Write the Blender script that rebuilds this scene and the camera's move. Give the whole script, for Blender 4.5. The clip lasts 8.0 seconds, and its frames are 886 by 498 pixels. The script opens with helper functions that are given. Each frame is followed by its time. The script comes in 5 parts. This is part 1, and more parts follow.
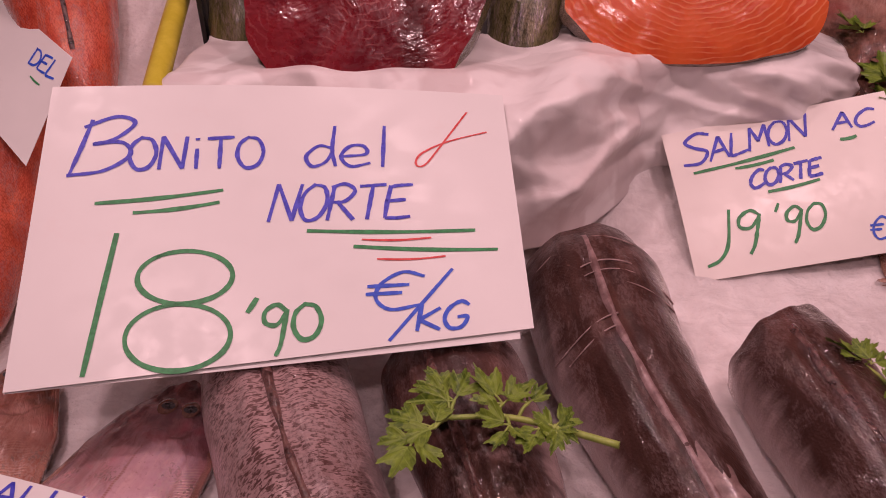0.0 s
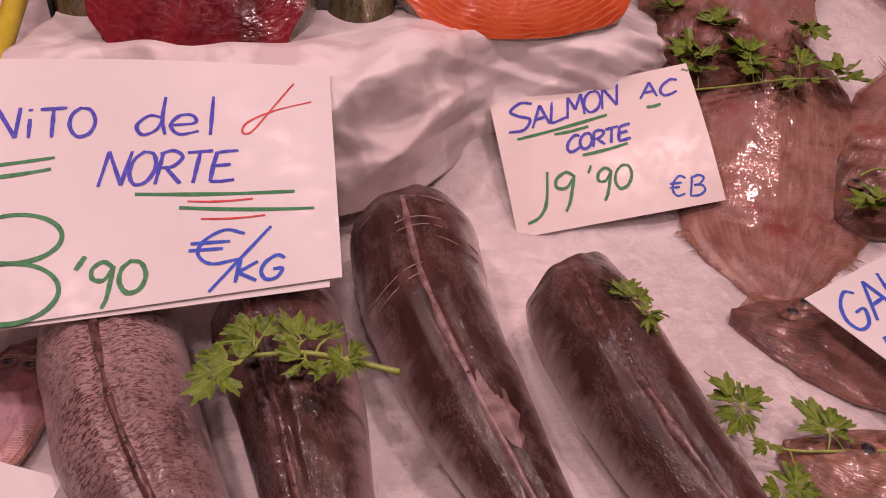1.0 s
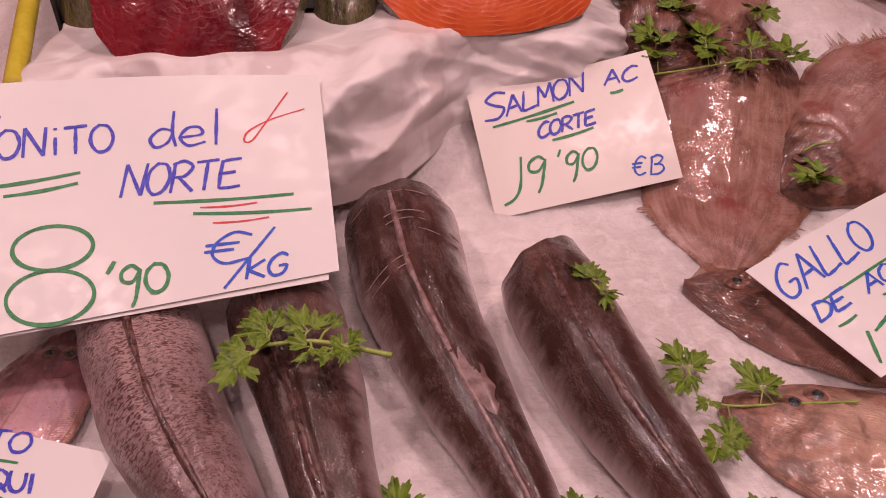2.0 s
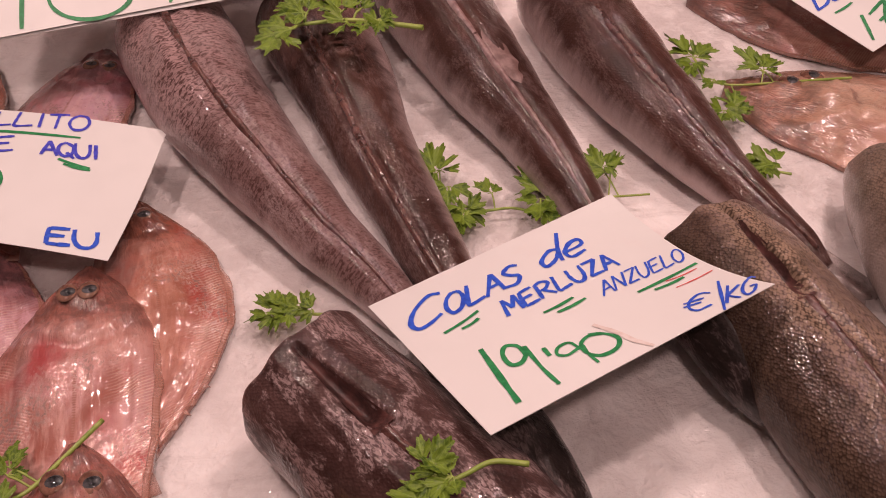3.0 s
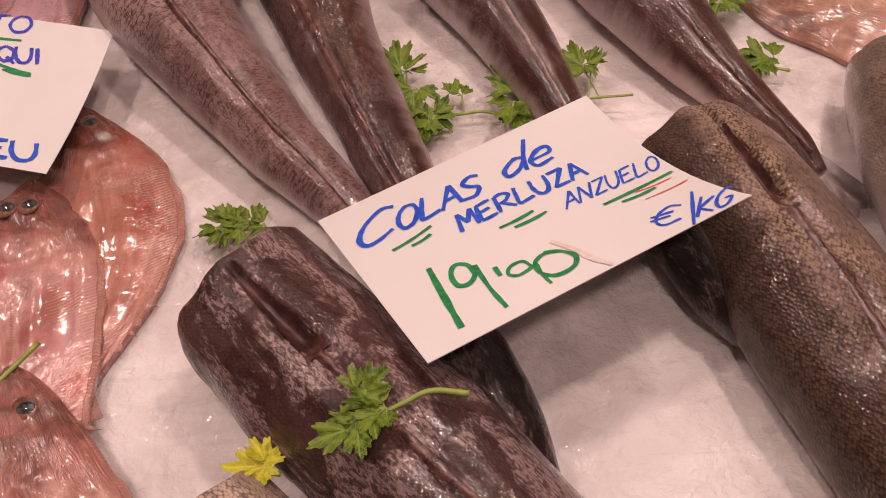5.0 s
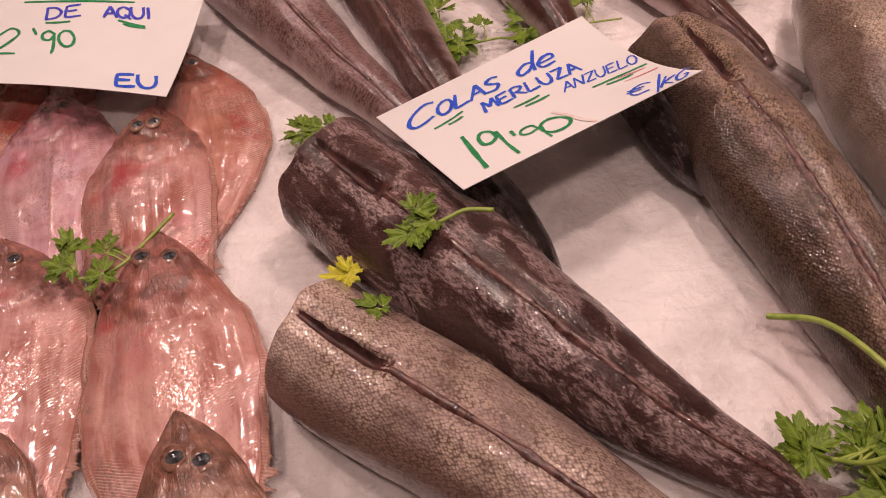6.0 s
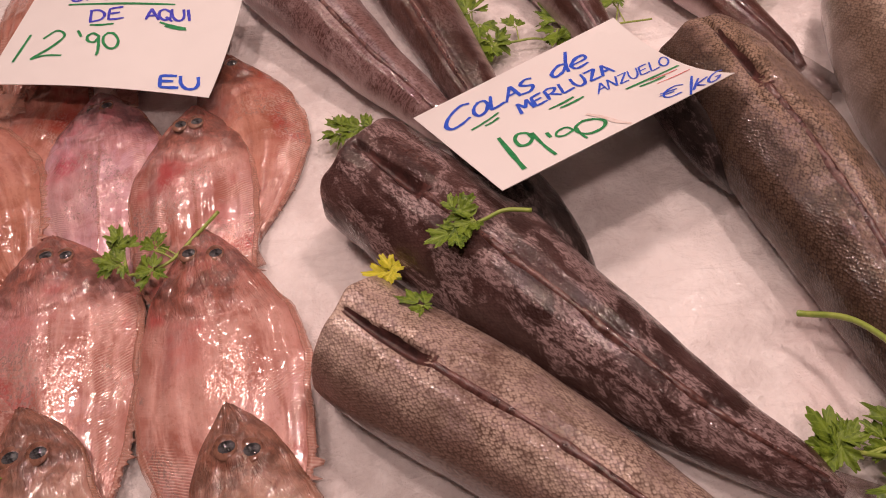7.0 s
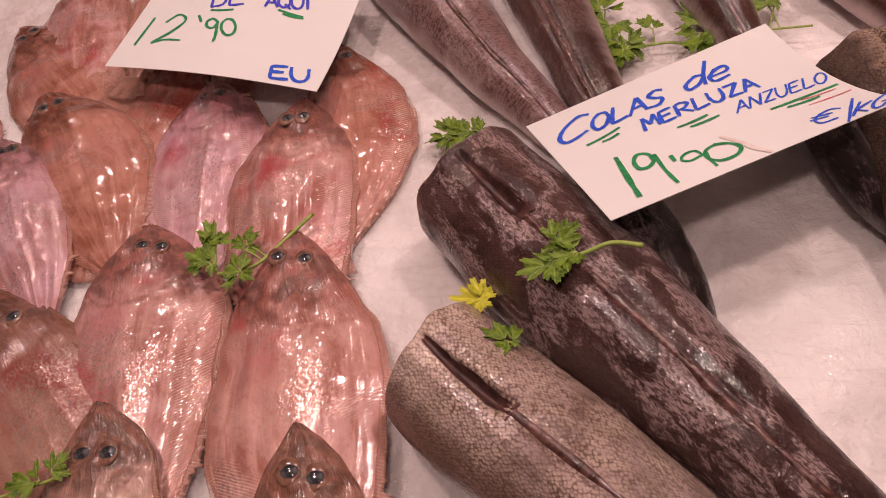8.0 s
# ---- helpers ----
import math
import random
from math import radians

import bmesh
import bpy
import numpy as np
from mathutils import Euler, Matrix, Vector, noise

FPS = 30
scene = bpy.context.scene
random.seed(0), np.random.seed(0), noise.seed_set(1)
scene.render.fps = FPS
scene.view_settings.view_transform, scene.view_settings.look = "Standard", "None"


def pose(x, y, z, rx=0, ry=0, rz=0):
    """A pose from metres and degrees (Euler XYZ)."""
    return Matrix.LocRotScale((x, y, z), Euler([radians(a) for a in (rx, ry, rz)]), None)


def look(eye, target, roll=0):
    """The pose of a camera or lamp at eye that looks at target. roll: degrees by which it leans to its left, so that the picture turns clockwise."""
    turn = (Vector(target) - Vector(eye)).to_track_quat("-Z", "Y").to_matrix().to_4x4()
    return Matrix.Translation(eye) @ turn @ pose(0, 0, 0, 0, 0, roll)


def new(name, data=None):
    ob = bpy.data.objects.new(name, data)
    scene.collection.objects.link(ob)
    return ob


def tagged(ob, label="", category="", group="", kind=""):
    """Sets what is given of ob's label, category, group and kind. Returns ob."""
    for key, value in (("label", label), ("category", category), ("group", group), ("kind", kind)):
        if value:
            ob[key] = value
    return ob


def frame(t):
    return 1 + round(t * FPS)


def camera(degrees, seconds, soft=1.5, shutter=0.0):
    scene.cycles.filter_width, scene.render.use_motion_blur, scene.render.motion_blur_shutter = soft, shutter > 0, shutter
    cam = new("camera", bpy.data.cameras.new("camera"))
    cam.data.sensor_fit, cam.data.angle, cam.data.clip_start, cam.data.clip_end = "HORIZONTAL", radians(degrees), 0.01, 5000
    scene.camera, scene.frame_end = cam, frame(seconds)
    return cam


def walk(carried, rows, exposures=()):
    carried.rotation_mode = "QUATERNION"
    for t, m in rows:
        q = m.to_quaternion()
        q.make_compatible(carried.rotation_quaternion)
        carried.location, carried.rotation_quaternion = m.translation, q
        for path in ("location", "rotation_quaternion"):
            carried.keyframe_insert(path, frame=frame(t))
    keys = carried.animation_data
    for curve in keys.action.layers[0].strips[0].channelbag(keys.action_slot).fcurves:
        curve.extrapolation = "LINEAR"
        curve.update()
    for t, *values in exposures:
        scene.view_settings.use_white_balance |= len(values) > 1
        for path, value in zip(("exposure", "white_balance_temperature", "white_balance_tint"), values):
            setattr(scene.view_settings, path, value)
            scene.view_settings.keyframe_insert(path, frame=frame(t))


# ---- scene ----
cam = camera(56.0, 8.0, 1.0)
PATH = [
    (0, (0.02, 0.027, 0.425), (-0.115, 1.709, -0.648), -1.4),
    (0.5, (0.08, -0.034, 0.433), (0.045, 1.622, -0.688), -0.1),
    (1, (0.098, -0.03, 0.445), (0.154, 1.626, -0.675), 0.9),
    (1.2, (0.108, -0.007, 0.481), (0.187, 1.664, -0.616), 0.8),
    (2.3, (0.101, -0.15, 0.529), (0.168, 1.37, -0.769), -1.3),
    (2.5, (0.09, -0.198, 0.513), (0.167, 1.289, -0.823), -1.5),
    (3, (0.057, -0.217, 0.445), (0.151, 1.157, -1.005), -1.8),
    (3.5, (0.06, -0.207, 0.438), (0.195, 1.101, -1.069), 0.0),
    (4, (0.094, -0.1, 0.346), (0.262, 1.152, -1.204), 1.7),
    (4.5, (0.088, -0.073, 0.326), (0.200, 1.098, -1.292), 0.4),
    (5, (0.099, -0.191, 0.421), (0.117, 1.005, -1.182), -4.6),
    (5.2, (0.096, -0.241, 0.458), (0.095, 0.943, -1.154), -5.6),
    (6.3, (0.092, -0.365, 0.496), (0.013, 0.843, -1.096), -11.1),
    (6.5, (0.101, -0.37, 0.505), (0.031, 0.834, -1.09), -10.8),
    (7, (0.079, -0.354, 0.507), (-0.035, 0.833, -1.099), -11.9),
    (7.5, (0.083, -0.32, 0.486), (-0.198, 0.847, -1.114), -16.1),
    (8, (0.101, -0.303, 0.477), (-0.338, 0.849, -1.098), -19.6),
]
walk(cam, [(t, look(eye, target, roll)) for t, eye, target, roll in PATH],
     [(0, -0.48, 6500, 36), (1.0, -0.38, 6500, 31), (2.5, -0.23, 6500, 21), (3.5, -0.04, 6550, 7), (4.5, -0.10, 6550, 7), (6.5, -0.02, 6550, 7), (8.0, -0.07, 6500, 10)])

# ---- world and lamps ----
world = bpy.data.worlds.new("market_light")
scene.world = world
world.use_nodes = True
world.node_tree.nodes["Background"].inputs[0].default_value = (1.0, 0.86, 0.82, 1)
world.node_tree.nodes["Background"].inputs[1].default_value = 0.25


def lamp(eye, target, size, watts, colour):
    data = bpy.data.lights.new("stall_lamp", "AREA")
    data.shape, data.size, data.energy, data.color = "DISK", size, watts, colour
    ob = new("stall_lamp", data)
    ob.matrix_world = look(eye, target)
    return ob


WARM = (1.0, 0.70, 0.64)
for lx, ly, watts in ((-0.75, 0.90, 2.9), (0.05, 0.95, 2.8), (0.85, 0.85, 4.0), (-0.45, 0.30, 6.8), (0.60, 0.30, 8.2), (0.15, -0.55, 7.0)):
    lamp((lx, ly, 1.35), (lx * 0.4, 0.25, 0), 0.095, watts, WARM)

# ---- materials ----


class Nodes:
    """Short hand for a node material."""

    def __init__(self, name, roughness=0.5, **given):
        self.mat = bpy.data.materials.new(name)
        self.mat.use_nodes = True
        self.tree = self.mat.node_tree
        self.bsdf = self.tree.nodes["Principled BSDF"]
        self.bsdf.inputs["Roughness"].default_value = roughness
        for key, value in given.items():
            self.bsdf.inputs[key.replace("_", " ").title().replace("Ior", "IOR")].default_value = value
        self.coord = self.tree.nodes.new("ShaderNodeTexCoord")

    def put(self, socket, value):
        if isinstance(value, bpy.types.NodeSocket):
            self.tree.links.new(value, socket)
        elif value is not None:
            socket.default_value = value

    def uv(self, layer):
        n = self.tree.nodes.new("ShaderNodeUVMap")
        n.uv_map = layer
        return n.outputs[0]

    def mapped(self, vector, scale, turn=0.0):
        n = self.tree.nodes.new("ShaderNodeMapping")
        self.put(n.inputs[0], vector)
        n.inputs[3].default_value = scale
        n.inputs[2].default_value = (0, 0, turn)
        return n.outputs[0]

    def noise(self, vector, scale, detail=4.0, rough=0.55, distort=0.0):
        n = self.tree.nodes.new("ShaderNodeTexNoise")
        self.put(n.inputs["Vector"], vector)
        n.inputs["Scale"].default_value, n.inputs["Detail"].default_value = scale, detail
        n.inputs["Roughness"].default_value, n.inputs["Distortion"].default_value = rough, distort
        return n.outputs["Fac"]

    def cells(self, vector, scale, feature="F1", rand=1.0):
        n = self.tree.nodes.new("ShaderNodeTexVoronoi")
        n.feature = feature
        self.put(n.inputs["Vector"], vector)
        n.inputs["Scale"].default_value, n.inputs["Randomness"].default_value = scale, rand
        return n.outputs["Distance"]

    def wave(self, vector, scale, distort=2.0, kind="BANDS", axis="X", detail=2.0, dscale=1.0):
        n = self.tree.nodes.new("ShaderNodeTexWave")
        n.wave_type = kind
        if kind == "BANDS":
            n.bands_direction = axis
        else:
            n.rings_direction = "Z"
        self.put(n.inputs["Vector"], vector)
        n.inputs["Scale"].default_value, n.inputs["Distortion"].default_value = scale, distort
        n.inputs["Detail"].default_value, n.inputs["Detail Scale"].default_value = detail, dscale
        return n.outputs["Fac"]

    def step(self, value, low, high, out_low=0.0, out_high=1.0):
        n = self.tree.nodes.new("ShaderNodeMapRange")
        n.interpolation_type = "SMOOTHSTEP"
        self.put(n.inputs[0], value)
        for i, v in zip((1, 2, 3, 4), (low, high, out_low, out_high)):
            n.inputs[i].default_value = v
        return n.outputs[0]

    def math(self, op, a, b=None):
        n = self.tree.nodes.new("ShaderNodeMath")
        n.operation = op
        self.put(n.inputs[0], a)
        self.put(n.inputs[1], b)
        return n.outputs[0]

    def mix(self, factor, a, b, blend="MIX"):
        n = self.tree.nodes.new("ShaderNodeMix")
        n.data_type, n.blend_type = "RGBA", blend
        self.put(n.inputs[0], factor)
        self.put(n.inputs[6], a if isinstance(a, bpy.types.NodeSocket) else (*a, 1))
        self.put(n.inputs[7], b if isinstance(b, bpy.types.NodeSocket) else (*b, 1))
        return n.outputs[2]

    def axis(self, vector, index):
        n = self.tree.nodes.new("ShaderNodeSeparateXYZ")
        self.put(n.inputs[0], vector)
        return n.outputs[index]

    def random(self):
        return self.tree.nodes.new("ShaderNodeObjectInfo").outputs["Random"]

    def bump(self, *layers, coat=None):
        """Relief from layers of height, strength and depth; the wet coat may have its own, gentler relief."""
        for socket, stack in (("Normal", layers), ("Coat Normal", coat or layers)):
            normal = None
            for height, strength, distance in stack:
                n = self.tree.nodes.new("ShaderNodeBump")
                n.inputs["Strength"].default_value, n.inputs["Distance"].default_value = strength, distance
                self.put(n.inputs["Height"], height)
                if normal:
                    self.put(n.inputs["Normal"], normal)
                normal = n.outputs[0]
            self.put(self.bsdf.inputs[socket], normal)

    def done(self, colour, roughness=None):
        self.put(self.bsdf.inputs["Base Color"], colour if isinstance(colour, bpy.types.NodeSocket) else (*colour, 1))
        self.put(self.bsdf.inputs["Roughness"], roughness)
        return self.mat


def skin(name, dark, light, belly, scales=0.5, mottle=0.5, worm=0.0, shine=0.5, patch=14.0, fleck=0.3, belly_from=0.22, flank=None):
    """Wet fish skin: rows of small scales, oblique pale patches, a pale belly; flank: a darker side up to this ring place."""
    m = Nodes(name, 0.42, coat_roughness=0.06, coat_ior=1.6, specular_ior_level=0.12)
    uv, ring, ob = m.uv("UVMap"), m.uv("Ring"), m.coord.outputs["Object"]
    rows = m.mapped(uv, (430, 560, 1), 0.785)
    tiles = m.cells(rows, 1.0, "F1", 0.6)
    edge = m.step(tiles, 0.40, 0.80)
    long = m.noise(m.mapped(uv, (9, 95, 1)), 1.0, 5, 0.65, 0.4)
    big = m.step(m.noise(m.mapped(uv, (patch, patch * 2.2, 1), 0.55), 1.0, 5, 0.66, 0.6), 0.40, 0.66)
    broad = m.step(m.noise(ob, 9, 3, 0.6), 0.36, 0.66)
    fine = m.noise(ob, 420, 4, 0.7)
    colour = m.mix(m.math("MULTIPLY", big, mottle), dark, light)
    colour = m.mix(m.step(long, 0.42, 0.68, 0.0, 0.45), colour, light)
    colour = m.mix(m.math("MULTIPLY", broad, 0.55), colour, tuple(0.62 * v for v in dark))
    pale = tuple(min(1.0, 1.45 * v + 0.02) for v in light)
    lit = m.math("MULTIPLY", m.math("SUBTRACT", 1.0, edge), m.step(m.noise(ob, 24, 4, 0.65), 0.36, 0.62, 0.12, 1.0))
    colour = m.mix(m.math("MULTIPLY", lit, scales * 0.75), colour, pale)
    colour = m.mix(m.math("MULTIPLY", edge, scales * 1.1), colour, tuple(0.7 * v for v in dark))
    if worm:
        lines = m.noise(m.mapped(uv, (620, 210, 1)), 1.0, 2, 0.5, 0.9)
        ridge = m.step(lines, 0.42, 0.53)
        zone = m.step(m.math("ADD", m.axis(ring, 0), m.math("MULTIPLY", m.noise(ob, 22, 4, 0.65), 0.8)), 0.55, 0.95, 1.0, 0.3)
        colour = m.mix(m.math("MULTIPLY", m.math("MULTIPLY", ridge, zone), worm), colour, (0.44, 0.295, 0.29))
    cloud = m.step(m.noise(m.mapped(uv, (26, 46, 1), 0.6), 1.0, 5, 0.68, 0.6), 0.465, 0.56)
    mark = m.step(m.noise(m.mapped(uv, (260, 620, 1), 0.6), 1.0, 2, 0.6, 0.8), 0.40, 0.58, 0.15, 1.0)
    specks = m.math("MULTIPLY", m.math("MULTIPLY", cloud, mark), min(1.0, fleck))
    colour = m.mix(specks, colour, (0.34, 0.245, 0.24))
    nick = m.step(m.noise(m.mapped(uv, (70, 190, 1), 0.4), 1.0, 3, 0.6, 0.5), 0.70, 0.76, 0.0, 0.5)
    colour = m.mix(nick, colour, pale)
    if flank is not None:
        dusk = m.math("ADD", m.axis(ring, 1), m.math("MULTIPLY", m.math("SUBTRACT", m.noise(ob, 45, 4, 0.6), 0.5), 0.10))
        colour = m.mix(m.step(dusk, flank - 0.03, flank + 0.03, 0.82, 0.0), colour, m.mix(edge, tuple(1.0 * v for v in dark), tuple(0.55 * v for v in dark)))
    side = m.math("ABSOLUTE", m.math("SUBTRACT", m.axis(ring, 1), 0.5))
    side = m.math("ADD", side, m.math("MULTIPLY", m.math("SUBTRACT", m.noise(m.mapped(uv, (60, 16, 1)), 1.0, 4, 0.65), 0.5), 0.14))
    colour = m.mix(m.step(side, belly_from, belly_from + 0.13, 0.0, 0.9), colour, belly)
    m.put(m.bsdf.inputs["Coat Weight"], m.step(m.noise(ob, 20, 3, 0.6), 0.38, 0.56, shine * 0.4, min(1.0, shine * 2.0)))
    m.bump((tiles, 0.2 + 0.5 * scales, -0.0012), (fine, 0.45, 0.0006), (m.noise(ob, 75, 4, 0.65), 0.35, 0.002), (m.noise(m.mapped(uv, (60, 260, 1)), 1.0, 3, 0.6), 0.4, 0.0010),
           coat=((tiles, 0.12 + 0.25 * scales, -0.0007), (m.noise(ob, 45, 1), 0.3, 0.002), (m.noise(ob, 250, 1, 0.5), 0.5, 0.0008), (m.noise(ob, 520, 1, 0.5), 0.75, 0.0006)))
    return m.done(colour, m.step(m.noise(ob, 120, 4), 0.3, 0.75, 0.30, 0.60))


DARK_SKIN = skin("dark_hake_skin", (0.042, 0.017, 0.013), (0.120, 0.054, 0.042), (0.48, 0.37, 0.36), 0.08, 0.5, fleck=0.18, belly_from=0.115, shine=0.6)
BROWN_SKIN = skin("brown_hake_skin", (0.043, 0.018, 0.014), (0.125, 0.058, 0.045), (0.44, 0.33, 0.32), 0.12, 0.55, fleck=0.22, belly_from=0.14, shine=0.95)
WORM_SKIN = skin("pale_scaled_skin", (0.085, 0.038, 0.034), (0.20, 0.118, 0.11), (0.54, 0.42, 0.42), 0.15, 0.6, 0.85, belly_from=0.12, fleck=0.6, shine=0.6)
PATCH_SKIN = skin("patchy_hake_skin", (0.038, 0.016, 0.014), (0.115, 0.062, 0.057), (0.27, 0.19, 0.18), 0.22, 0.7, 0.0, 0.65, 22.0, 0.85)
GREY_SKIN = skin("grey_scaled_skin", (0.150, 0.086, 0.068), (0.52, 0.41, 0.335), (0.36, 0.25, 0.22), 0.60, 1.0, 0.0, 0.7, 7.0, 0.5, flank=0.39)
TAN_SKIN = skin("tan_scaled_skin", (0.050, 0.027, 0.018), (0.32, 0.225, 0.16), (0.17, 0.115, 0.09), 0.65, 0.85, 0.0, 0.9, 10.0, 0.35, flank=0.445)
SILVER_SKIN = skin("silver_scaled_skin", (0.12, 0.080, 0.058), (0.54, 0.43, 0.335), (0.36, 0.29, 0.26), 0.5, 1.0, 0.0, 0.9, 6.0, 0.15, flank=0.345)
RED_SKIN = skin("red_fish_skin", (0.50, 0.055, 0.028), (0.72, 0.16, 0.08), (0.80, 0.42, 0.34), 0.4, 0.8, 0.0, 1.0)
OLIVE_SKIN = skin("olive_fish_skin", (0.035, 0.035, 0.015), (0.16, 0.14, 0.05), (0.25, 0.23, 0.12), 0.3, 0.8, 0.0, 0.8)


def flesh(name, pale, deep, blood, ribs=0.5):
    """Wet translucent flatfish skin: muscle blocks, bones and blood showing through, fine sparkling scales."""
    m = Nodes(name, 0.34, coat_weight=1.0, coat_roughness=0.075, coat_ior=1.7, subsurface_weight=0.12, subsurface_scale=0.003, specular_ior_level=0.2)
    m.bsdf.inputs["Subsurface Radius"].default_value = (1.0, 0.4, 0.3)
    uv, ring, ob = m.uv("UVMap"), m.uv("Ring"), m.coord.outputs["Object"]
    along, across = m.axis(ring, 0), m.axis(ring, 1)
    wobble = m.math("MULTIPLY", m.math("SUBTRACT", m.noise(ob, 32, 4, 0.6), 0.5), 0.16)
    flat_side = m.math("ABSOLUTE", m.math("SUBTRACT", across, 0.5))
    side = m.math("ADD", flat_side, wobble)
    trunk = m.step(along, 0.24, 0.36)
    hue = m.step(m.noise(ob, 9, 3, 0.55), 0.38, 0.62)
    big = m.step(m.noise(ob, 20, 5, 0.62, 0.8), 0.40, 0.66)
    streak = m.step(m.noise(m.mapped(uv, (22, 120, 1)), 1.0, 4, 0.65), 0.42, 0.68)
    fine = m.noise(ob, 190, 4, 0.7)
    rose = tuple(min(1.0, a * b) for a, b in zip(pale, (1.05, 1.08, 1.25)))
    milky = tuple(min(1.0, v * 1.12 + 0.06) for v in pale)
    colour = m.mix(hue, pale, rose)
    colour = m.mix(m.math("MULTIPLY", big, 0.9), colour, deep)
    colour = m.mix(m.math("MULTIPLY", streak, 0.6), colour, milky)
    # the fin bones under the edge and the orange band outside them
    colour = m.mix(m.step(side, 0.25, 0.42, 0.0, 0.5), colour, m.mix(0.12, deep, blood))
    herring = m.math("ADD", m.axis(uv, 0), m.math("MULTIPLY", m.math("ABSOLUTE", m.axis(uv, 1)), 0.45))
    bones = m.math("SINE", m.math("ADD", m.math("MULTIPLY", herring, 2750.0), m.math("MULTIPLY", m.noise(ob, 60, 3), 5.0)))
    bones = m.step(bones, -0.4, 0.9)
    zone = m.math("MULTIPLY", m.step(side, 0.10, 0.27), m.math("MULTIPLY", trunk, m.step(m.noise(ob, 19, 3), 0.48, 0.62, 0.04, 1.0)))
    hatch = m.math("MULTIPLY", bones, zone)
    colour = m.mix(m.math("MULTIPLY", hatch, 0.85 * ribs), colour, (0.74, 0.52, 0.44))
    seam = m.math("MULTIPLY", m.step(side, 0.235, 0.255), m.step(side, 0.255, 0.275, 1.0, 0.0))
    colour = m.mix(m.math("MULTIPLY", m.math("MULTIPLY", seam, trunk), 0.35), colour, (0.30, 0.11, 0.08))
    beads = m.step(m.math("SINE", m.math("MULTIPLY", m.axis(uv, 0), 3600.0)), -0.5, 0.6, 0.35, 1.0)
    middle = m.math("ABSOLUTE", m.math("SUBTRACT", m.math("ADD", across, m.math("MULTIPLY", wobble, 0.10)), 0.52))
    spine = m.math("MULTIPLY", m.math("MULTIPLY", m.step(middle, 0.003, 0.010, 0.75, 0.0), trunk), beads)
    colour = m.mix(spine, colour, (0.30, 0.125, 0.085))
    # belly and bruises
    gut = m.math("MULTIPLY", m.step(m.math("ABSOLUTE", m.math("SUBTRACT", m.math("ADD", along, wobble), 0.34)), 0.02, 0.13, 1.0, 0.0), m.step(m.math("ABSOLUTE", m.math("SUBTRACT", across, 0.36)), 0.03, 0.17, 1.0, 0.0))
    colour = m.mix(m.math("MULTIPLY", gut, 0.45), colour, m.mix(big, blood, (0.46, 0.33, 0.33)))
    spot = m.step(m.noise(ob, 15, 3, 0.55), 0.56, 0.70, 0.0, 0.8)
    colour = m.mix(spot, colour, blood)
    head = m.step(m.math("ADD", along, m.math("MULTIPLY", m.noise(ob, 30, 4), 0.3)), 0.30, 0.46, 0.85, 0.0)
    colour = m.mix(head, colour, m.mix(m.step(m.noise(ob, 60, 4, 0.7), 0.40, 0.64), tuple(0.35 * v for v in deep), deep))
    colour = m.mix(m.step(fine, 0.52, 0.68, 0.0, 0.3), colour, deep)
    speck = m.step(m.noise(ob, 330, 3, 0.6), 0.65, 0.73, 0.0, 0.45)
    colour = m.mix(speck, colour, (0.22, 0.09, 0.07))
    bend = m.math("MULTIPLY", m.math("POWER", m.math("MULTIPLY", m.math("SUBTRACT", across, 0.47), 2.3), 2.0), 0.17)
    gill = m.math("ADD", m.math("SUBTRACT", m.math("ADD", along, bend), 0.275), m.math("MULTIPLY", wobble, 0.25))
    colour = m.mix(m.math("MULTIPLY", m.step(m.math("ABSOLUTE", gill), 0.001, 0.009, 0.55, 0.0), m.step(m.noise(ob, 34, 2), 0.48, 0.62)), colour, (0.16, 0.055, 0.038))
    colour = m.mix(m.math("MULTIPLY", m.step(m.math("ABSOLUTE", m.math("ADD", gill, 0.115)), 0.001, 0.007, 0.5, 0.0), m.step(m.noise(ob, 41, 2), 0.50, 0.62)), colour, (0.18, 0.062, 0.042))
    rim = m.step(flat_side, 0.470, 0.497, 0.0, 0.4)
    colour = m.mix(rim, colour, (0.24, 0.095, 0.06))
    scaly = m.step(m.noise(ob, 17, 4, 0.6, 0.5), 0.46, 0.60)
    grain = m.noise(m.mapped(uv, (330, 420, 1), 0.6), 1.0, 1, 0.5)
    glint = m.math("MULTIPLY", m.math("MULTIPLY", scaly, trunk), m.step(grain, 0.42, 0.62))
    m.put(m.bsdf.inputs["Metallic"], m.math("MULTIPLY", glint, 0.45))
    colour = m.mix(m.math("MULTIPLY", glint, 0.35), colour, (0.76, 0.60, 0.55))
    folds = m.noise(m.mapped(uv, (60, 150, 1), 0.5), 1.0, 3, 0.6, 1.2)
    creased = m.math("MULTIPLY", folds, m.step(along, 0.22, 0.36, 1.0, 0.12))
    m.bump((hatch, 0.5 * ribs, 0.0010), (fine, 0.3, 0.0006), (m.noise(ob, 38, 3, 0.6, 0.8), 0.2, 0.003), (creased, 0.6, 0.0025), (m.noise(ob, 330, 3), 0.3, 0.0007),
           coat=((hatch, 0.7 * ribs, 0.0008), (m.noise(ob, 45, 1, 0.5, 0.8), 0.32, 0.003), (creased, 0.5, 0.0020), (m.math("MULTIPLY", m.noise(ob, 270, 1, 0.5), m.math("ADD", scaly, 0.25)), 0.7, 0.0010)))
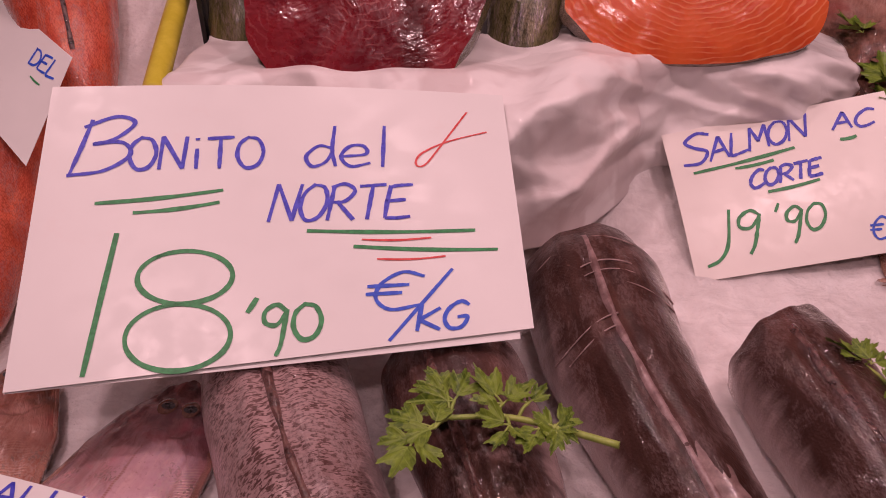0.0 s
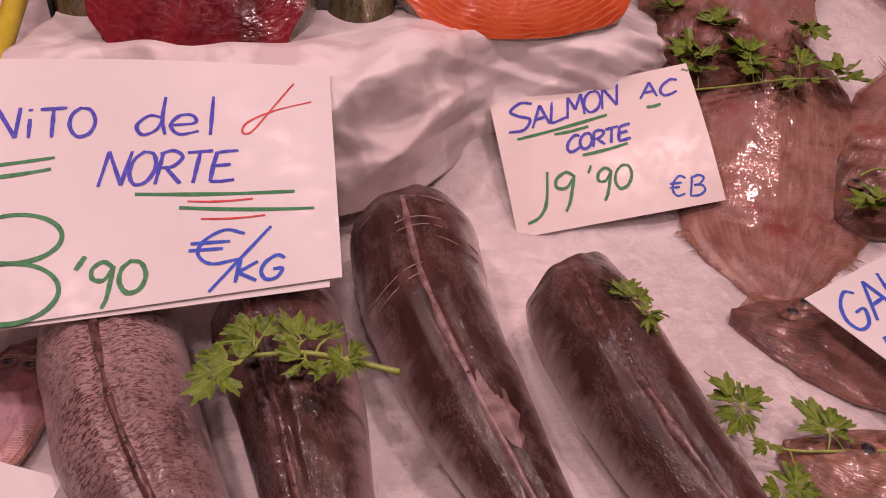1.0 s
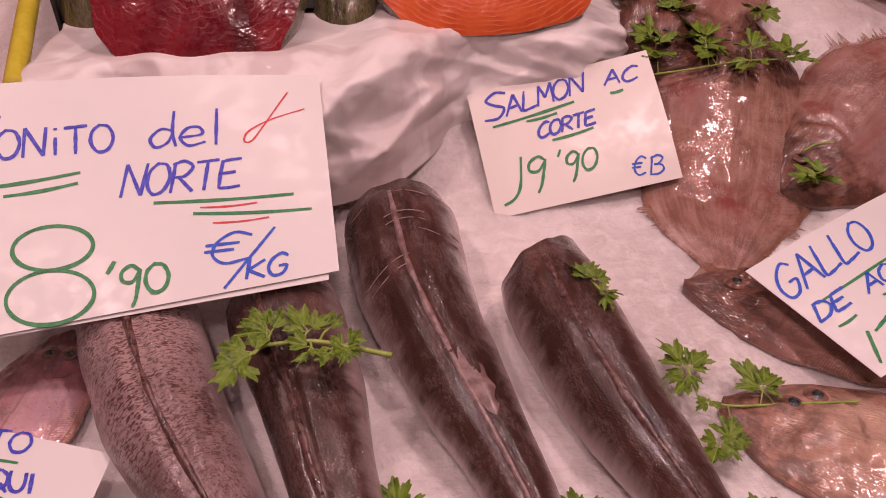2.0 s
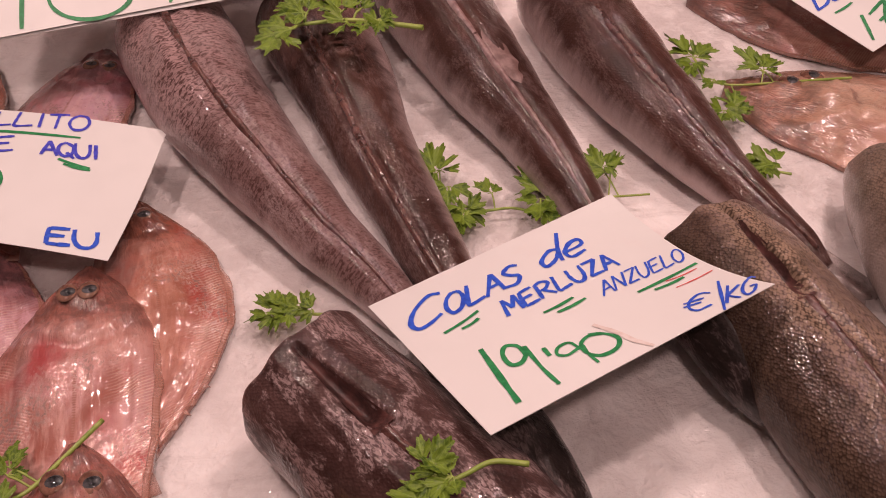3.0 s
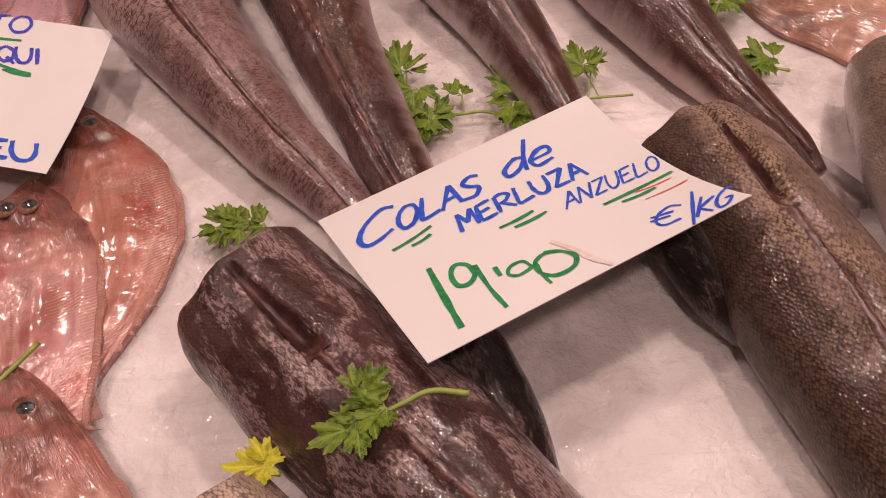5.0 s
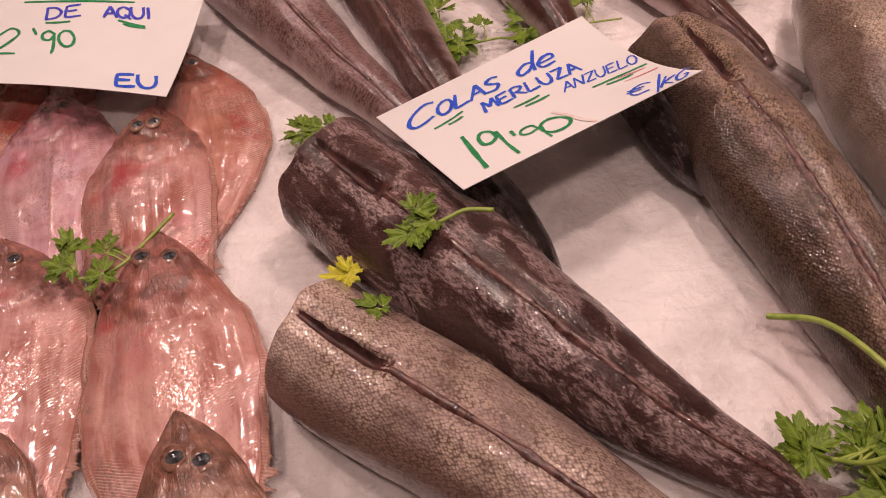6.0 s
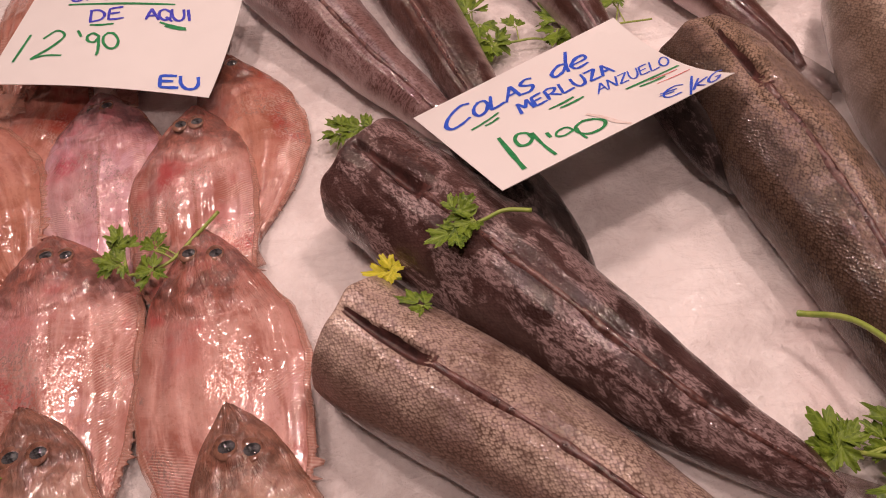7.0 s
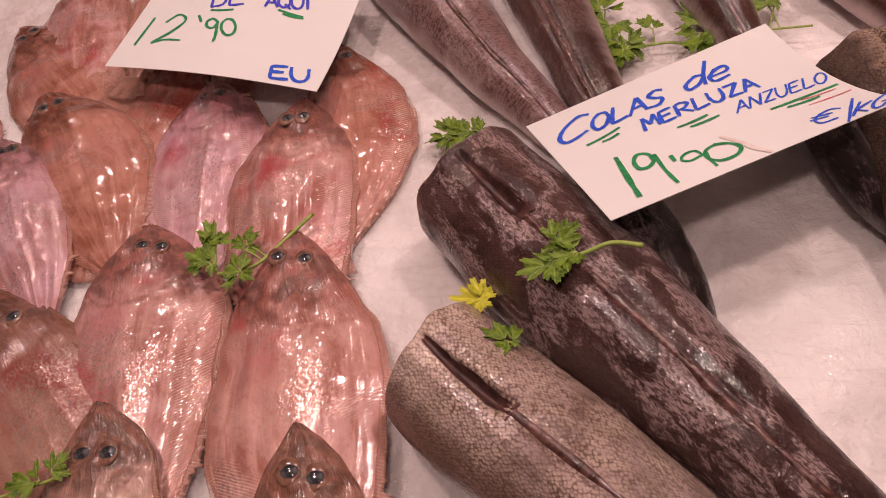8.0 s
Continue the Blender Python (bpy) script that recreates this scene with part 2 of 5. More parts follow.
    return m.done(colour, m.math("SUBTRACT", m.step(m.noise(ob, 70, 3), 0.3, 0.7, 0.28, 0.48), m.math("MULTIPLY", glint, 0.12)))


PINK_FLESH = flesh("pink_flatfish_skin", (0.57, 0.32, 0.275), (0.33, 0.115, 0.085), (0.38, 0.045, 0.05), 0.7)
ROSE_FLESH = flesh("rose_flatfish_skin", (0.56, 0.335, 0.345), (0.37, 0.155, 0.16), (0.44, 0.04, 0.075), 0.7)
ORANGE_FLESH = flesh("orange_flatfish_skin", (0.47, 0.215, 0.155), (0.26, 0.082, 0.048), (0.34, 0.04, 0.03), 0.6)
BROWN_FLESH = flesh("brown_flatfish_skin", (0.36, 0.19, 0.142), (0.21, 0.088, 0.060), (0.25, 0.05, 0.04), 0.25)
PEACH_FLESH = flesh("peach_flatfish_skin", (0.56, 0.37, 0.27), (0.36, 0.175, 0.115), (0.26, 0.06, 0.04), 0.3)
TAN_FLESH = flesh("tan_flatfish_skin", (0.47, 0.285, 0.22), (0.29, 0.13, 0.09), (0.28, 0.05, 0.04), 0.6)


def fin_material(name, colour, edge):
    m = Nodes(name, 0.35, coat_weight=0.5, coat_roughness=0.15)
    uv = m.uv("UVMap")
    ray = m.wave(m.mapped(uv, (1, 1, 1)), 150.0, 0.8, "BANDS", "X", 1.0, 1.0)
    m.bump((ray, 0.2, 0.0006))
    m.put(m.bsdf.inputs["Alpha"], m.step(m.noise(m.coord.outputs["Object"], 45, 3), 0.3, 0.7, 0.25, 0.65))
    return m.done(m.mix(m.math("MULTIPLY", ray, m.step(m.noise(m.coord.outputs["Object"], 60, 3), 0.35, 0.65)), colour, edge))


FIN_PINK = fin_material("pink_fin", (0.46, 0.21, 0.15), (0.62, 0.37, 0.30))
FIN_BROWN = fin_material("brown_fin", (0.34, 0.16, 0.10), (0.46, 0.25, 0.18))
FIN_DARK = fin_material("dark_fin", (0.09, 0.055, 0.048), (0.22, 0.145, 0.13))


def simple(name, a, b, scale, roughness=0.4, bump=0.3, depth=0.001, **given):
    m = Nodes(name, roughness, **given)
    ob = m.coord.outputs["Object"]
    n = m.noise(ob, scale, 5, 0.65)
    m.bump((n, bump, depth), (m.noise(ob, scale * 6, 3), bump * 0.6, depth * 0.3))
    return m.done(m.mix(m.step(n, 0.32, 0.68), a, b))


CUT_FLESH = simple("pale_cut_flesh", (0.62, 0.36, 0.33), (0.74, 0.55, 0.50), 70, 0.3, 0.5, 0.002, coat_weight=0.6)
SLIT_FLESH = simple("dark_slit_flesh", (0.022, 0.009, 0.008), (0.12, 0.048, 0.042), 90, 0.45, 0.5, 0.002, coat_weight=0.15)
RIDGE = simple("dorsal_ridge", (0.045, 0.016, 0.013), (0.16, 0.075, 0.064), 150, 0.25, 0.7, 0.0015, coat_weight=1.0, coat_roughness=0.05)
PALE_RIDGE = simple("pale_dorsal_ridge", (0.15, 0.082, 0.076), (0.33, 0.22, 0.215), 120, 0.3, 0.6, 0.0012, coat_weight=0.5)
EYE_RING = simple("fish_eye_ring", (0.11, 0.05, 0.036), (0.26, 0.135, 0.095), 160, 0.12, 0.3, 0.0004, coat_weight=1.0)
PUPIL = simple("fish_pupil", (0.008, 0.008, 0.010), (0.10, 0.10, 0.105), 160, 0.06, 0.1, 0.0002, coat_weight=1.0)
STEM = simple("parsley_stem", (0.20, 0.30, 0.045), (0.36, 0.44, 0.10), 90, 0.4, 0.3, 0.0006, coat_weight=0.2)
STEEL = simple("brushed_steel", (0.5, 0.5, 0.5), (0.6, 0.6, 0.6), 40, 0.35, 0.1, 0.0005, metallic=1.0)
TILE = simple("plain_wall_paint", (0.26, 0.235, 0.22), (0.31, 0.28, 0.26), 3, 0.6, 0.1, 0.001)
FLOOR_STONE = simple("floor_stone", (0.18, 0.17, 0.16), (0.25, 0.23, 0.21), 6, 0.5, 0.2, 0.002)
BLACK_PLASTIC = simple("black_plastic", (0.012, 0.012, 0.012), (0.03, 0.03, 0.028), 50, 0.4, 0.2, 0.0008)
YELLOW_PLASTIC = simple("yellow_plastic", (0.55, 0.46, 0.03), (0.66, 0.56, 0.06), 60, 0.35, 0.15, 0.0006, coat_weight=0.3)
BLUE_INK = simple("blue_marker", (0.012, 0.06, 0.50), (0.03, 0.12, 0.70), 260, 0.5, 0.0)
NAVY_INK = simple("dark_blue_marker", (0.03, 0.03, 0.42), (0.08, 0.09, 0.62), 260, 0.5, 0.0)
GREEN_INK = simple("green_marker", (0.006, 0.17, 0.05), (0.03, 0.30, 0.10), 240, 0.5, 0.0)
RED_INK = simple("red_marker", (0.55, 0.03, 0.03), (0.72, 0.10, 0.09), 240, 0.5, 0.0)
STAIN = simple("brown_smear", (0.66, 0.55, 0.50), (0.76, 0.69, 0.66), 200, 0.5, 0.0)


def leaf_material(name, dark, light):
    m = Nodes(name, 0.42, coat_weight=0.15, coat_roughness=0.12, specular_ior_level=0.25)
    ob = m.coord.outputs["Object"]
    n = m.noise(ob, 3.2, 4, 0.6)
    x, y = m.axis(ob, 0), m.axis(ob, 1)
    midrib = m.step(m.math("ABSOLUTE", y), 0.012, 0.045, 0.55, 0.0)
    veins = m.step(m.math("SINE", m.math("MULTIPLY", m.math("SUBTRACT", x, m.math("MULTIPLY", m.math("ABSOLUTE", y), 0.9)), 26.0)), 0.80, 0.98, 0.0, 0.4)
    m.bump((veins, 0.5, 0.0006), (m.noise(ob, 9, 3), 0.5, 0.0010))
    colour = m.mix(m.step(n, 0.36, 0.66), dark, light)
    colour = m.mix(m.math("MULTIPLY", m.random(), 0.55), colour, light)
    return m.done(m.mix(m.math("MAXIMUM", midrib, veins), colour, tuple(min(1.0, 1.3 * v + 0.03) for v in light)))


LEAF = leaf_material("parsley_leaf", (0.038, 0.082, 0.008), (0.17, 0.255, 0.028))
LEAF_YELLOW = leaf_material("yellowed_parsley_leaf", (0.33, 0.36, 0.02), (0.55, 0.52, 0.04))


def ice_material():
    m = Nodes("crushed_ice", 0.3, subsurface_weight=0.5, subsurface_scale=0.03, coat_roughness=0.12)
    m.bsdf.inputs["Subsurface Radius"].default_value = (1.0, 0.95, 0.92)
    ob = m.coord.outputs["Object"]
    big, mid, fine = m.noise(ob, 7, 4, 0.6), m.noise(ob, 38, 4, 0.7, 0.5), m.noise(ob, 260, 4, 0.7)
    colour = m.mix(m.step(big, 0.35, 0.68), (0.63, 0.58, 0.57), (0.85, 0.81, 0.80))
    colour = m.mix(m.step(mid, 0.42, 0.70, 0.0, 0.6), colour, (0.88, 0.85, 0.84))
    blush = m.step(m.noise(ob, 4.5, 2), 0.58, 0.76, 0.0, 0.35)
    colour = m.mix(blush, colour, (0.74, 0.50, 0.48))
    streaks = m.step(m.noise(m.mapped(ob, (16, 60, 20), 0.7), 1.0, 5, 0.7, 1.0), 0.52, 0.70, 0.0, 0.45)
    colour = m.mix(streaks, colour, (0.58, 0.53, 0.52))
    wet = m.step(m.noise(ob, 26, 4, 0.6), 0.46, 0.62)
    m.put(m.bsdf.inputs["Coat Weight"], m.math("MULTIPLY", wet, 0.5))
    m.bump((mid, 0.5, 0.006), (fine, 0.5, 0.0014), (m.cells(ob, 150), 0.5, 0.002), (m.noise(ob, 110, 4, 0.7), 0.55, 0.003),
           coat=((mid, 0.6, 0.008), (m.noise(ob, 120, 2, 0.6), 0.5, 0.003)))
    return m.done(colour, m.step(m.noise(ob, 60, 4), 0.35, 0.65, 0.34, 0.7))


ICE = ice_material()


def card_material(name, tone):
    m = Nodes(name, 0.42, specular_ior_level=0.45)
    ob = m.coord.outputs["Object"]
    spots = m.step(m.noise(ob, 24, 4, 0.7), 0.60, 0.78, 0.0, 0.25)
    colour = m.mix(m.step(m.noise(ob, 9, 3), 0.3, 0.7, 0.0, 0.3), tone, tuple(v * 0.94 for v in tone))
    colour = m.mix(spots, colour, (0.76, 0.66, 0.63))
    m.bump((m.noise(ob, 6, 3), 0.4, 0.006), (m.noise(ob, 500, 2), 0.1, 0.0002))
    return m.done(colour, m.step(m.noise(ob, 60, 3), 0.35, 0.65, 0.30, 0.5))


CARD = card_material("white_card", (0.775, 0.765, 0.75))
CARD_WET = card_material("damp_plastic_card", (0.84, 0.79, 0.74))
CARD_WET.node_tree.nodes["Principled BSDF"].inputs["Coat Weight"].default_value = 0.25
CARD_WET.node_tree.nodes["Principled BSDF"].inputs["Coat Roughness"].default_value = 0.3


def wrap_paper():
    m = Nodes("white_wrapping_paper", 0.5, specular_ior_level=0.5, coat_weight=0.15)
    ob = m.coord.outputs["Object"]
    damp = m.step(m.noise(ob, 11, 3, 0.5, 0.8), 0.43, 0.56)
    colour = m.mix(damp, (0.82, 0.78, 0.77), (0.66, 0.59, 0.58))
    m.bump((m.cells(m.mapped(ob, (9, 14, 14), 0.4), 1.0, "DISTANCE_TO_EDGE"), 0.5, 0.012), (m.cells(m.mapped(ob, (26, 34, 30), 0.9), 1.0, "DISTANCE_TO_EDGE"), 0.35, 0.005), (m.noise(ob, 120, 3), 0.2, 0.001))
    return m.done(colour)


WRAP = wrap_paper()


def tuna_material():
    m = Nodes("raw_tuna", 0.28, coat_weight=0.7, coat_roughness=0.12, subsurface_weight=0.15, subsurface_scale=0.005)
    uv, ob = m.uv("UVMap"), m.coord.outputs["Object"]
    rings = m.wave(m.mapped(uv, (1, 1.4, 1)), 34.0, 9.0, "RINGS", "X", 3.0, 1.2)
    big, fine = m.noise(uv, 14, 4, 0.6, 0.8), m.noise(uv, 120, 4)
    colour = m.mix(m.step(big, 0.35, 0.65), (0.27, 0.024, 0.032), (0.145, 0.009, 0.016))
    colour = m.mix(m.math("MULTIPLY", m.step(rings, 0.86, 0.99, 0.0, 0.3), m.step(m.noise(uv, 22, 3), 0.42, 0.62)), colour, (0.62, 0.24, 0.23))
    off = m.math("ABSOLUTE", m.math("ADD", m.math("SUBTRACT", m.axis(uv, 0), 0.045), m.math("MULTIPLY", m.math("SUBTRACT", m.noise(uv, 30, 3), 0.5), 0.03)))
    colour = m.mix(m.step(off, 0.004, 0.020, 0.85, 0.0), colour, (0.085, 0.012, 0.014))
    m.bump((rings, 0.08, 0.0006), (fine, 0.4, 0.0012), (big, 0.6, 0.008))
    return m.done(colour, m.step(fine, 0.3, 0.7, 0.2, 0.42))


def salmon_material():
    m = Nodes("raw_salmon", 0.3, coat_weight=0.5, coat_roughness=0.15, subsurface_weight=0.15, subsurface_scale=0.005)
    uv = m.uv("UVMap")
    bent = m.mapped(uv, (0.62, 1.0, 1))
    rings = m.wave(bent, 62.0, 6.0, "RINGS", "X", 2.0, 0.8)
    lines = m.math("MULTIPLY", m.step(rings, 0.74, 0.98, 0.0, 0.5), m.step(m.noise(uv, 28, 3), 0.36, 0.6, 0.1, 1.0))
    middle = m.step(m.math("ABSOLUTE", m.axis(uv, 1)), 0.0005, 0.0035, 0.7, 0.0)
    colour = m.mix(m.step(m.noise(uv, 30, 3), 0.35, 0.65), (0.72, 0.135, 0.035), (0.62, 0.085, 0.022))
    colour = m.mix(lines, colour, (0.86, 0.36, 0.18))
    colour = m.mix(middle, colour, (0.90, 0.50, 0.36))
    m.bump((rings, 0.1, 0.0006), (m.noise(uv, 160, 3), 0.3, 0.0008), (m.noise(uv, 30, 3), 0.4, 0.004))
    return m.done(colour)


TUNA, SALMON = tuna_material(), salmon_material()

# ---- helpers for meshes ----


def mesh(name, verts, faces, uvs=None, ring=None, smooth=True):
    data = bpy.data.meshes.new(name)
    data.from_pydata([tuple(v) for v in verts], [], faces)
    for layer, values in (("UVMap", uvs), ("Ring", ring)):
        if values is not None:
            loops = data.uv_layers.new(name=layer)
            index = np.empty(len(data.loops), dtype=np.int32)
            data.loops.foreach_get("vertex_index", index)
            loops.data.foreach_set("uv", np.asarray(values, dtype=np.float32)[index].ravel())
    data.polygons.foreach_set("use_smooth", [smooth] * len(data.polygons))
    data.update()
    return data


def part(name, data, material, parent=None, label=""):
    """One mesh object, under a thing or a part, or on its own."""
    if isinstance(data, bmesh.types.BMesh):
        bm, data = data, bpy.data.meshes.new(name)
        bm.to_mesh(data)
        bm.free()
    if not data.materials:
        data.materials.append(material)
    ob = new(name, data)
    ob.parent = parent
    if label:
        ob["label"] = label
    return ob


def grid_faces(rows, cols, closed=False):
    faces = []
    for i in range(rows - 1):
        for j in range(cols if closed else cols - 1):
            k = (j + 1) % cols
            faces.append((i * cols + j, i * cols + k, (i + 1) * cols + k, (i + 1) * cols + j))
    return faces


def spline(points, count):
    """Catmull-Rom through points, as an array of count rows."""
    p = np.asarray(points, float)
    p = np.vstack([2 * p[0] - p[1], p, 2 * p[-1] - p[-2]])
    out = []
    for t in np.linspace(0, len(p) - 3 - 1e-9, count):
        i, f = int(t), t - int(t)
        a, b, c, d = p[i:i + 4]
        out.append(0.5 * (2 * b + (c - a) * f + (2 * a - 5 * b + 4 * c - d) * f * f + (3 * b - a - 3 * c + d) * f ** 3))
    return np.array(out)


def ice_height(x, y):
    """The bed of ice: level in front, rising towards the back."""
    return 0.5 * 0.03 * math.log1p(math.exp(min((y - 0.645) / 0.03, 60.0)))


def rod(points, radius, sides=8, taper=1.0, count=0):
    p = spline(points, count or 6 * len(points))
    verts = []
    for i, c in enumerate(p):
        d = Vector(p[min(i + 1, len(p) - 1)] - p[max(i - 1, 0)]).normalized()
        a = d.cross(Vector((0, 0, 1)))
        a = a.normalized() if a.length > 1e-4 else Vector((1, 0, 0))
        b = a.cross(d)
        r = radius * (1 + (taper - 1) * i / (len(p) - 1))
        for k in range(sides):
            w = 2 * math.pi * k / sides
            verts.append(Vector(c) + r * (math.cos(w) * a + math.sin(w) * b))
    faces = grid_faces(len(p), sides, True)
    faces += [tuple(range(sides)), tuple(range(len(verts) - 1, len(verts) - 1 - sides, -1))]
    return mesh("rod", verts, faces)


def block(x0, y0, z0, x1, y1, z1, bevel=0.004):
    bm = bmesh.new()
    bmesh.ops.create_cube(bm, size=1)
    bmesh.ops.scale(bm, vec=(x1 - x0, y1 - y0, z1 - z0), verts=bm.verts)
    bmesh.ops.translate(bm, vec=((x0 + x1) / 2, (y0 + y1) / 2, (z0 + z1) / 2), verts=bm.verts)
    if bevel:
        bmesh.ops.bevel(bm, geom=bm.edges[:], offset=bevel, segments=2, affect="EDGES")
    return bm

TORN = simple("torn_skin_patch", (0.13, 0.070, 0.062), (0.27, 0.175, 0.165), 120, 0.4, 0.4, 0.0008, coat_weight=0.4)
SCRATCH = simple("pale_scratch", (0.20, 0.12, 0.11), (0.42, 0.30, 0.285), 120, 0.4, 0.3, 0.0008)
# belly flap skin: dark membrane, with the shadow on it put into the colour
SHADED_FLAP_SKIN = skin("shaded_belly_flap_skin", (0.016, 0.011, 0.010), (0.045, 0.030, 0.027), (0.06, 0.04, 0.036), 0.1, 0.5)

# ---- the setting ----
tagged(part("floor", block(-3, -3.2, -1.05, 3, 3.6, -0.95, 0), FLOOR_STONE), "grey stone market floor under the counter", "floor", kind="structure")
tagged(part("ceiling", block(-3, -3.2, 2.0, 3, 3.6, 2.1, 0), TILE), "plain grey ceiling over the fish stall", "ceiling", kind="structure")
for wname, box in (("wall_north", (-3.1, 3.6, -1.05, 3.1, 3.7, 2.1)), ("wall_south", (-3.1, -3.3, -1.05, 3.1, -3.2, 2.1)),
                   ("wall_east", (3.0, -3.2, -1.05, 3.1, 3.6, 2.1)), ("wall_west", (-3.1, -3.2, -1.05, -3.0, 3.6, 2.1))):
    tagged(part(wname, block(*box, 0), TILE), "plain grey painted market wall", "wall", kind="structure")

counter = tagged(new("display_counter"), "steel fish counter holding the bed of ice", "counter", kind="structure")
part("body", block(-1.02, -0.66, -0.95, 1.12, 1.52, -0.16), STEEL, counter)
part("front_panel", block(-1.06, -0.70, -0.95, 1.16, -0.664, 0.02), STEEL, counter)
part("back_panel", block(-1.06, 1.524, -0.95, 1.16, 1.56, 0.46), STEEL, counter)
part("side_panel", block(-1.06, -0.66, -0.95, -1.024, 1.52, 0.05), STEEL, counter)
part("side_panel", block(1.124, -0.66, -0.95, 1.16, 1.52, 0.05), STEEL, counter)


def ice_bed():
    nx, ny = 420, 420
    verts, faces = [], []
    for j in range(ny):
        y = -0.655 + 2.17 * j / (ny - 1)
        for i in range(nx):
            x = -1.015 + 2.13 * i / (nx - 1)
            n = noise.noise((x * 5, y * 5, 0)) * 0.005 + noise.noise((x * 17, y * 17, 3)) * 0.0032 + noise.noise((x * 48, y * 48, 7)) * 0.0020 - abs(noise.noise((x * 30, y * 30, 11))) * 0.0030
            verts.append((x, y, ice_height(x, y) + n - 0.003))
    faces = grid_faces(ny, nx)
    rim = [i for i in range(nx)] + [j * nx + nx - 1 for j in range(1, ny)] + [(ny - 1) * nx + i for i in range(nx - 2, -1, -1)] + [j * nx for j in range(ny - 2, 0, -1)]
    low = len(verts)
    verts += [(verts[k][0], verts[k][1], -0.15) for k in rim]
    for k in range(len(rim)):
        n = (k + 1) % len(rim)
        faces.append((rim[n], rim[k], low + k, low + n))
    faces.append(tuple(range(low, low + len(rim))))
    return mesh("ice", verts, faces)


tagged(part("ice_bed", ice_bed(), ICE), "bed of white crushed ice on the counter", "ice", kind="structure")


# ---- hake tails ----


def hake(stations, material, label, notch=None, lean=0.0, flat=0.93, sink=0.8, fin=True, tail=True, cut=True, seed=1, name="hake_tail", category="fish", group="hake tails on the ice", scratches=(), torn=(), slant=0.0, ridge=None):
    """A tapering headless fish on the ice. slant: how far the cut runs aslant. stations: x, y, radius, from the cut end to the tail."""
    rows, seg = 96, 56
    line = spline(stations, rows)
    length = np.concatenate([[0], np.cumsum(np.linalg.norm(np.diff(line[:, :2], axis=0), axis=1))])
    total = length[-1]
    thing = tagged(new(name), label, category, group)
    lead = [(-0.003, 0.94), (-0.0022, 0.975), (-0.001, 0.995)] if cut else [(-0.045, 0.12), (-0.038, 0.45), (-0.024, 0.76), (-0.011, 0.93)]
    verts, uvs, ring, crown = [], [], [], []
    start = (line[0] - line[1])[:2]
    start = start / np.linalg.norm(start)
    table = [(line[0][0] + start[0] * -o, line[0][1] + start[1] * -o, line[0][2] * k, o) for o, k in lead]
    close = [1.0 - 0.6 * max(0.0, (l / total - 0.93) / 0.07) ** 1.5 for l in length]
    table += [(row[0], row[1], row[2] * c, l) for row, l, c in zip(line, length, close)]
    for n, (x, y, r, along) in enumerate(table):
        a, b = table[max(n - 1, 0)], table[min(n + 1, len(table) - 1)]
        dx, dy = b[0] - a[0], b[1] - a[1]
        k = math.hypot(dx, dy)
        side = Vector((-dy / k, dx / k, 0)) * -1.0
        z = ice_height(x, y) + sink * line[min(max(n - len(lead), 0), rows - 1)][2]
        s = along / total
        for j in range(seg):
            t = 2 * j / seg - 1
            off = math.pi * (0.22 * t + 0.78 * t ** 3)
            w = math.pi / 2 + lean + off
            q = r * (1 + 0.055 * noise.noise((x * 22 + seed, y * 22, off * 1.6)) + 0.014 * noise.noise((x * 65, y * 65, off * 4 + seed)))
            g = (0.030 + 0.030 * noise.noise((s * 9, seed, 1.0))) * (math.exp(-((off - 0.13) / 0.06) ** 2) + math.exp(-((off + 0.13) / 0.06) ** 2)) if 0.06 < s < 0.97 else 0
            q += r * 0.03 * math.exp(-((abs(off) - 0.3) / 0.12) ** 2)
            if notch and notch[0] < along < notch[1]:
                f = (along - notch[0]) / (notch[1] - notch[0])
                g = (0.12 + 0.24 * f) * min(1.0, (1 - f) * 5) * math.exp(-(off / (0.04 + 0.075 * f)) ** 4)
            q -= r * g
            slip = (slant * math.sin(off) * r + 0.005 * noise.noise((off * 1.7, seed, 3.0)) - 0.004 * (1 - math.cos(off))) * math.exp(-max(along, 0.0) / 0.022) if cut else 0.0
            verts.append(Vector((x - start[0] * slip, y - start[1] * slip, z)) + side * (math.cos(w) * q) + Vector((0, 0, math.sin(w) * q * flat)))
            uvs.append((along + seed, r * off))
            ring.append((s, 0.5 + off / (2 * math.pi)))
    rows_all = len(table)
    faces = grid_faces(rows_all, seg, True) + [tuple((rows_all - 1) * seg + j for j in range(seg))]
    body = part("body", mesh("body", verts, faces, uvs, ring), material, thing)
    # cut face or closed snout
    c = sum((Vector(v) for v in verts[:seg]), Vector()) / seg
    inward = Vector((-start[0], -start[1], 0)) * 0.006
    face_v = [Vector(v) for v in verts[:seg]] + [c + (Vector(v) - c) * 0.55 + inward * 0.6 for v in verts[:seg]] + [c + inward]
    face_f = grid_faces(2, seg, True) + [(seg + j, seg + (j + 1) % seg, 2 * seg) for j in range(seg)]
    part("cut_face", mesh("cut_face", face_v, face_f), material if not cut or material is SHADED_FLAP_SKIN else CUT_FLESH, thing, "pale pink cut flesh" if cut and material is not SHADED_FLAP_SKIN else "")
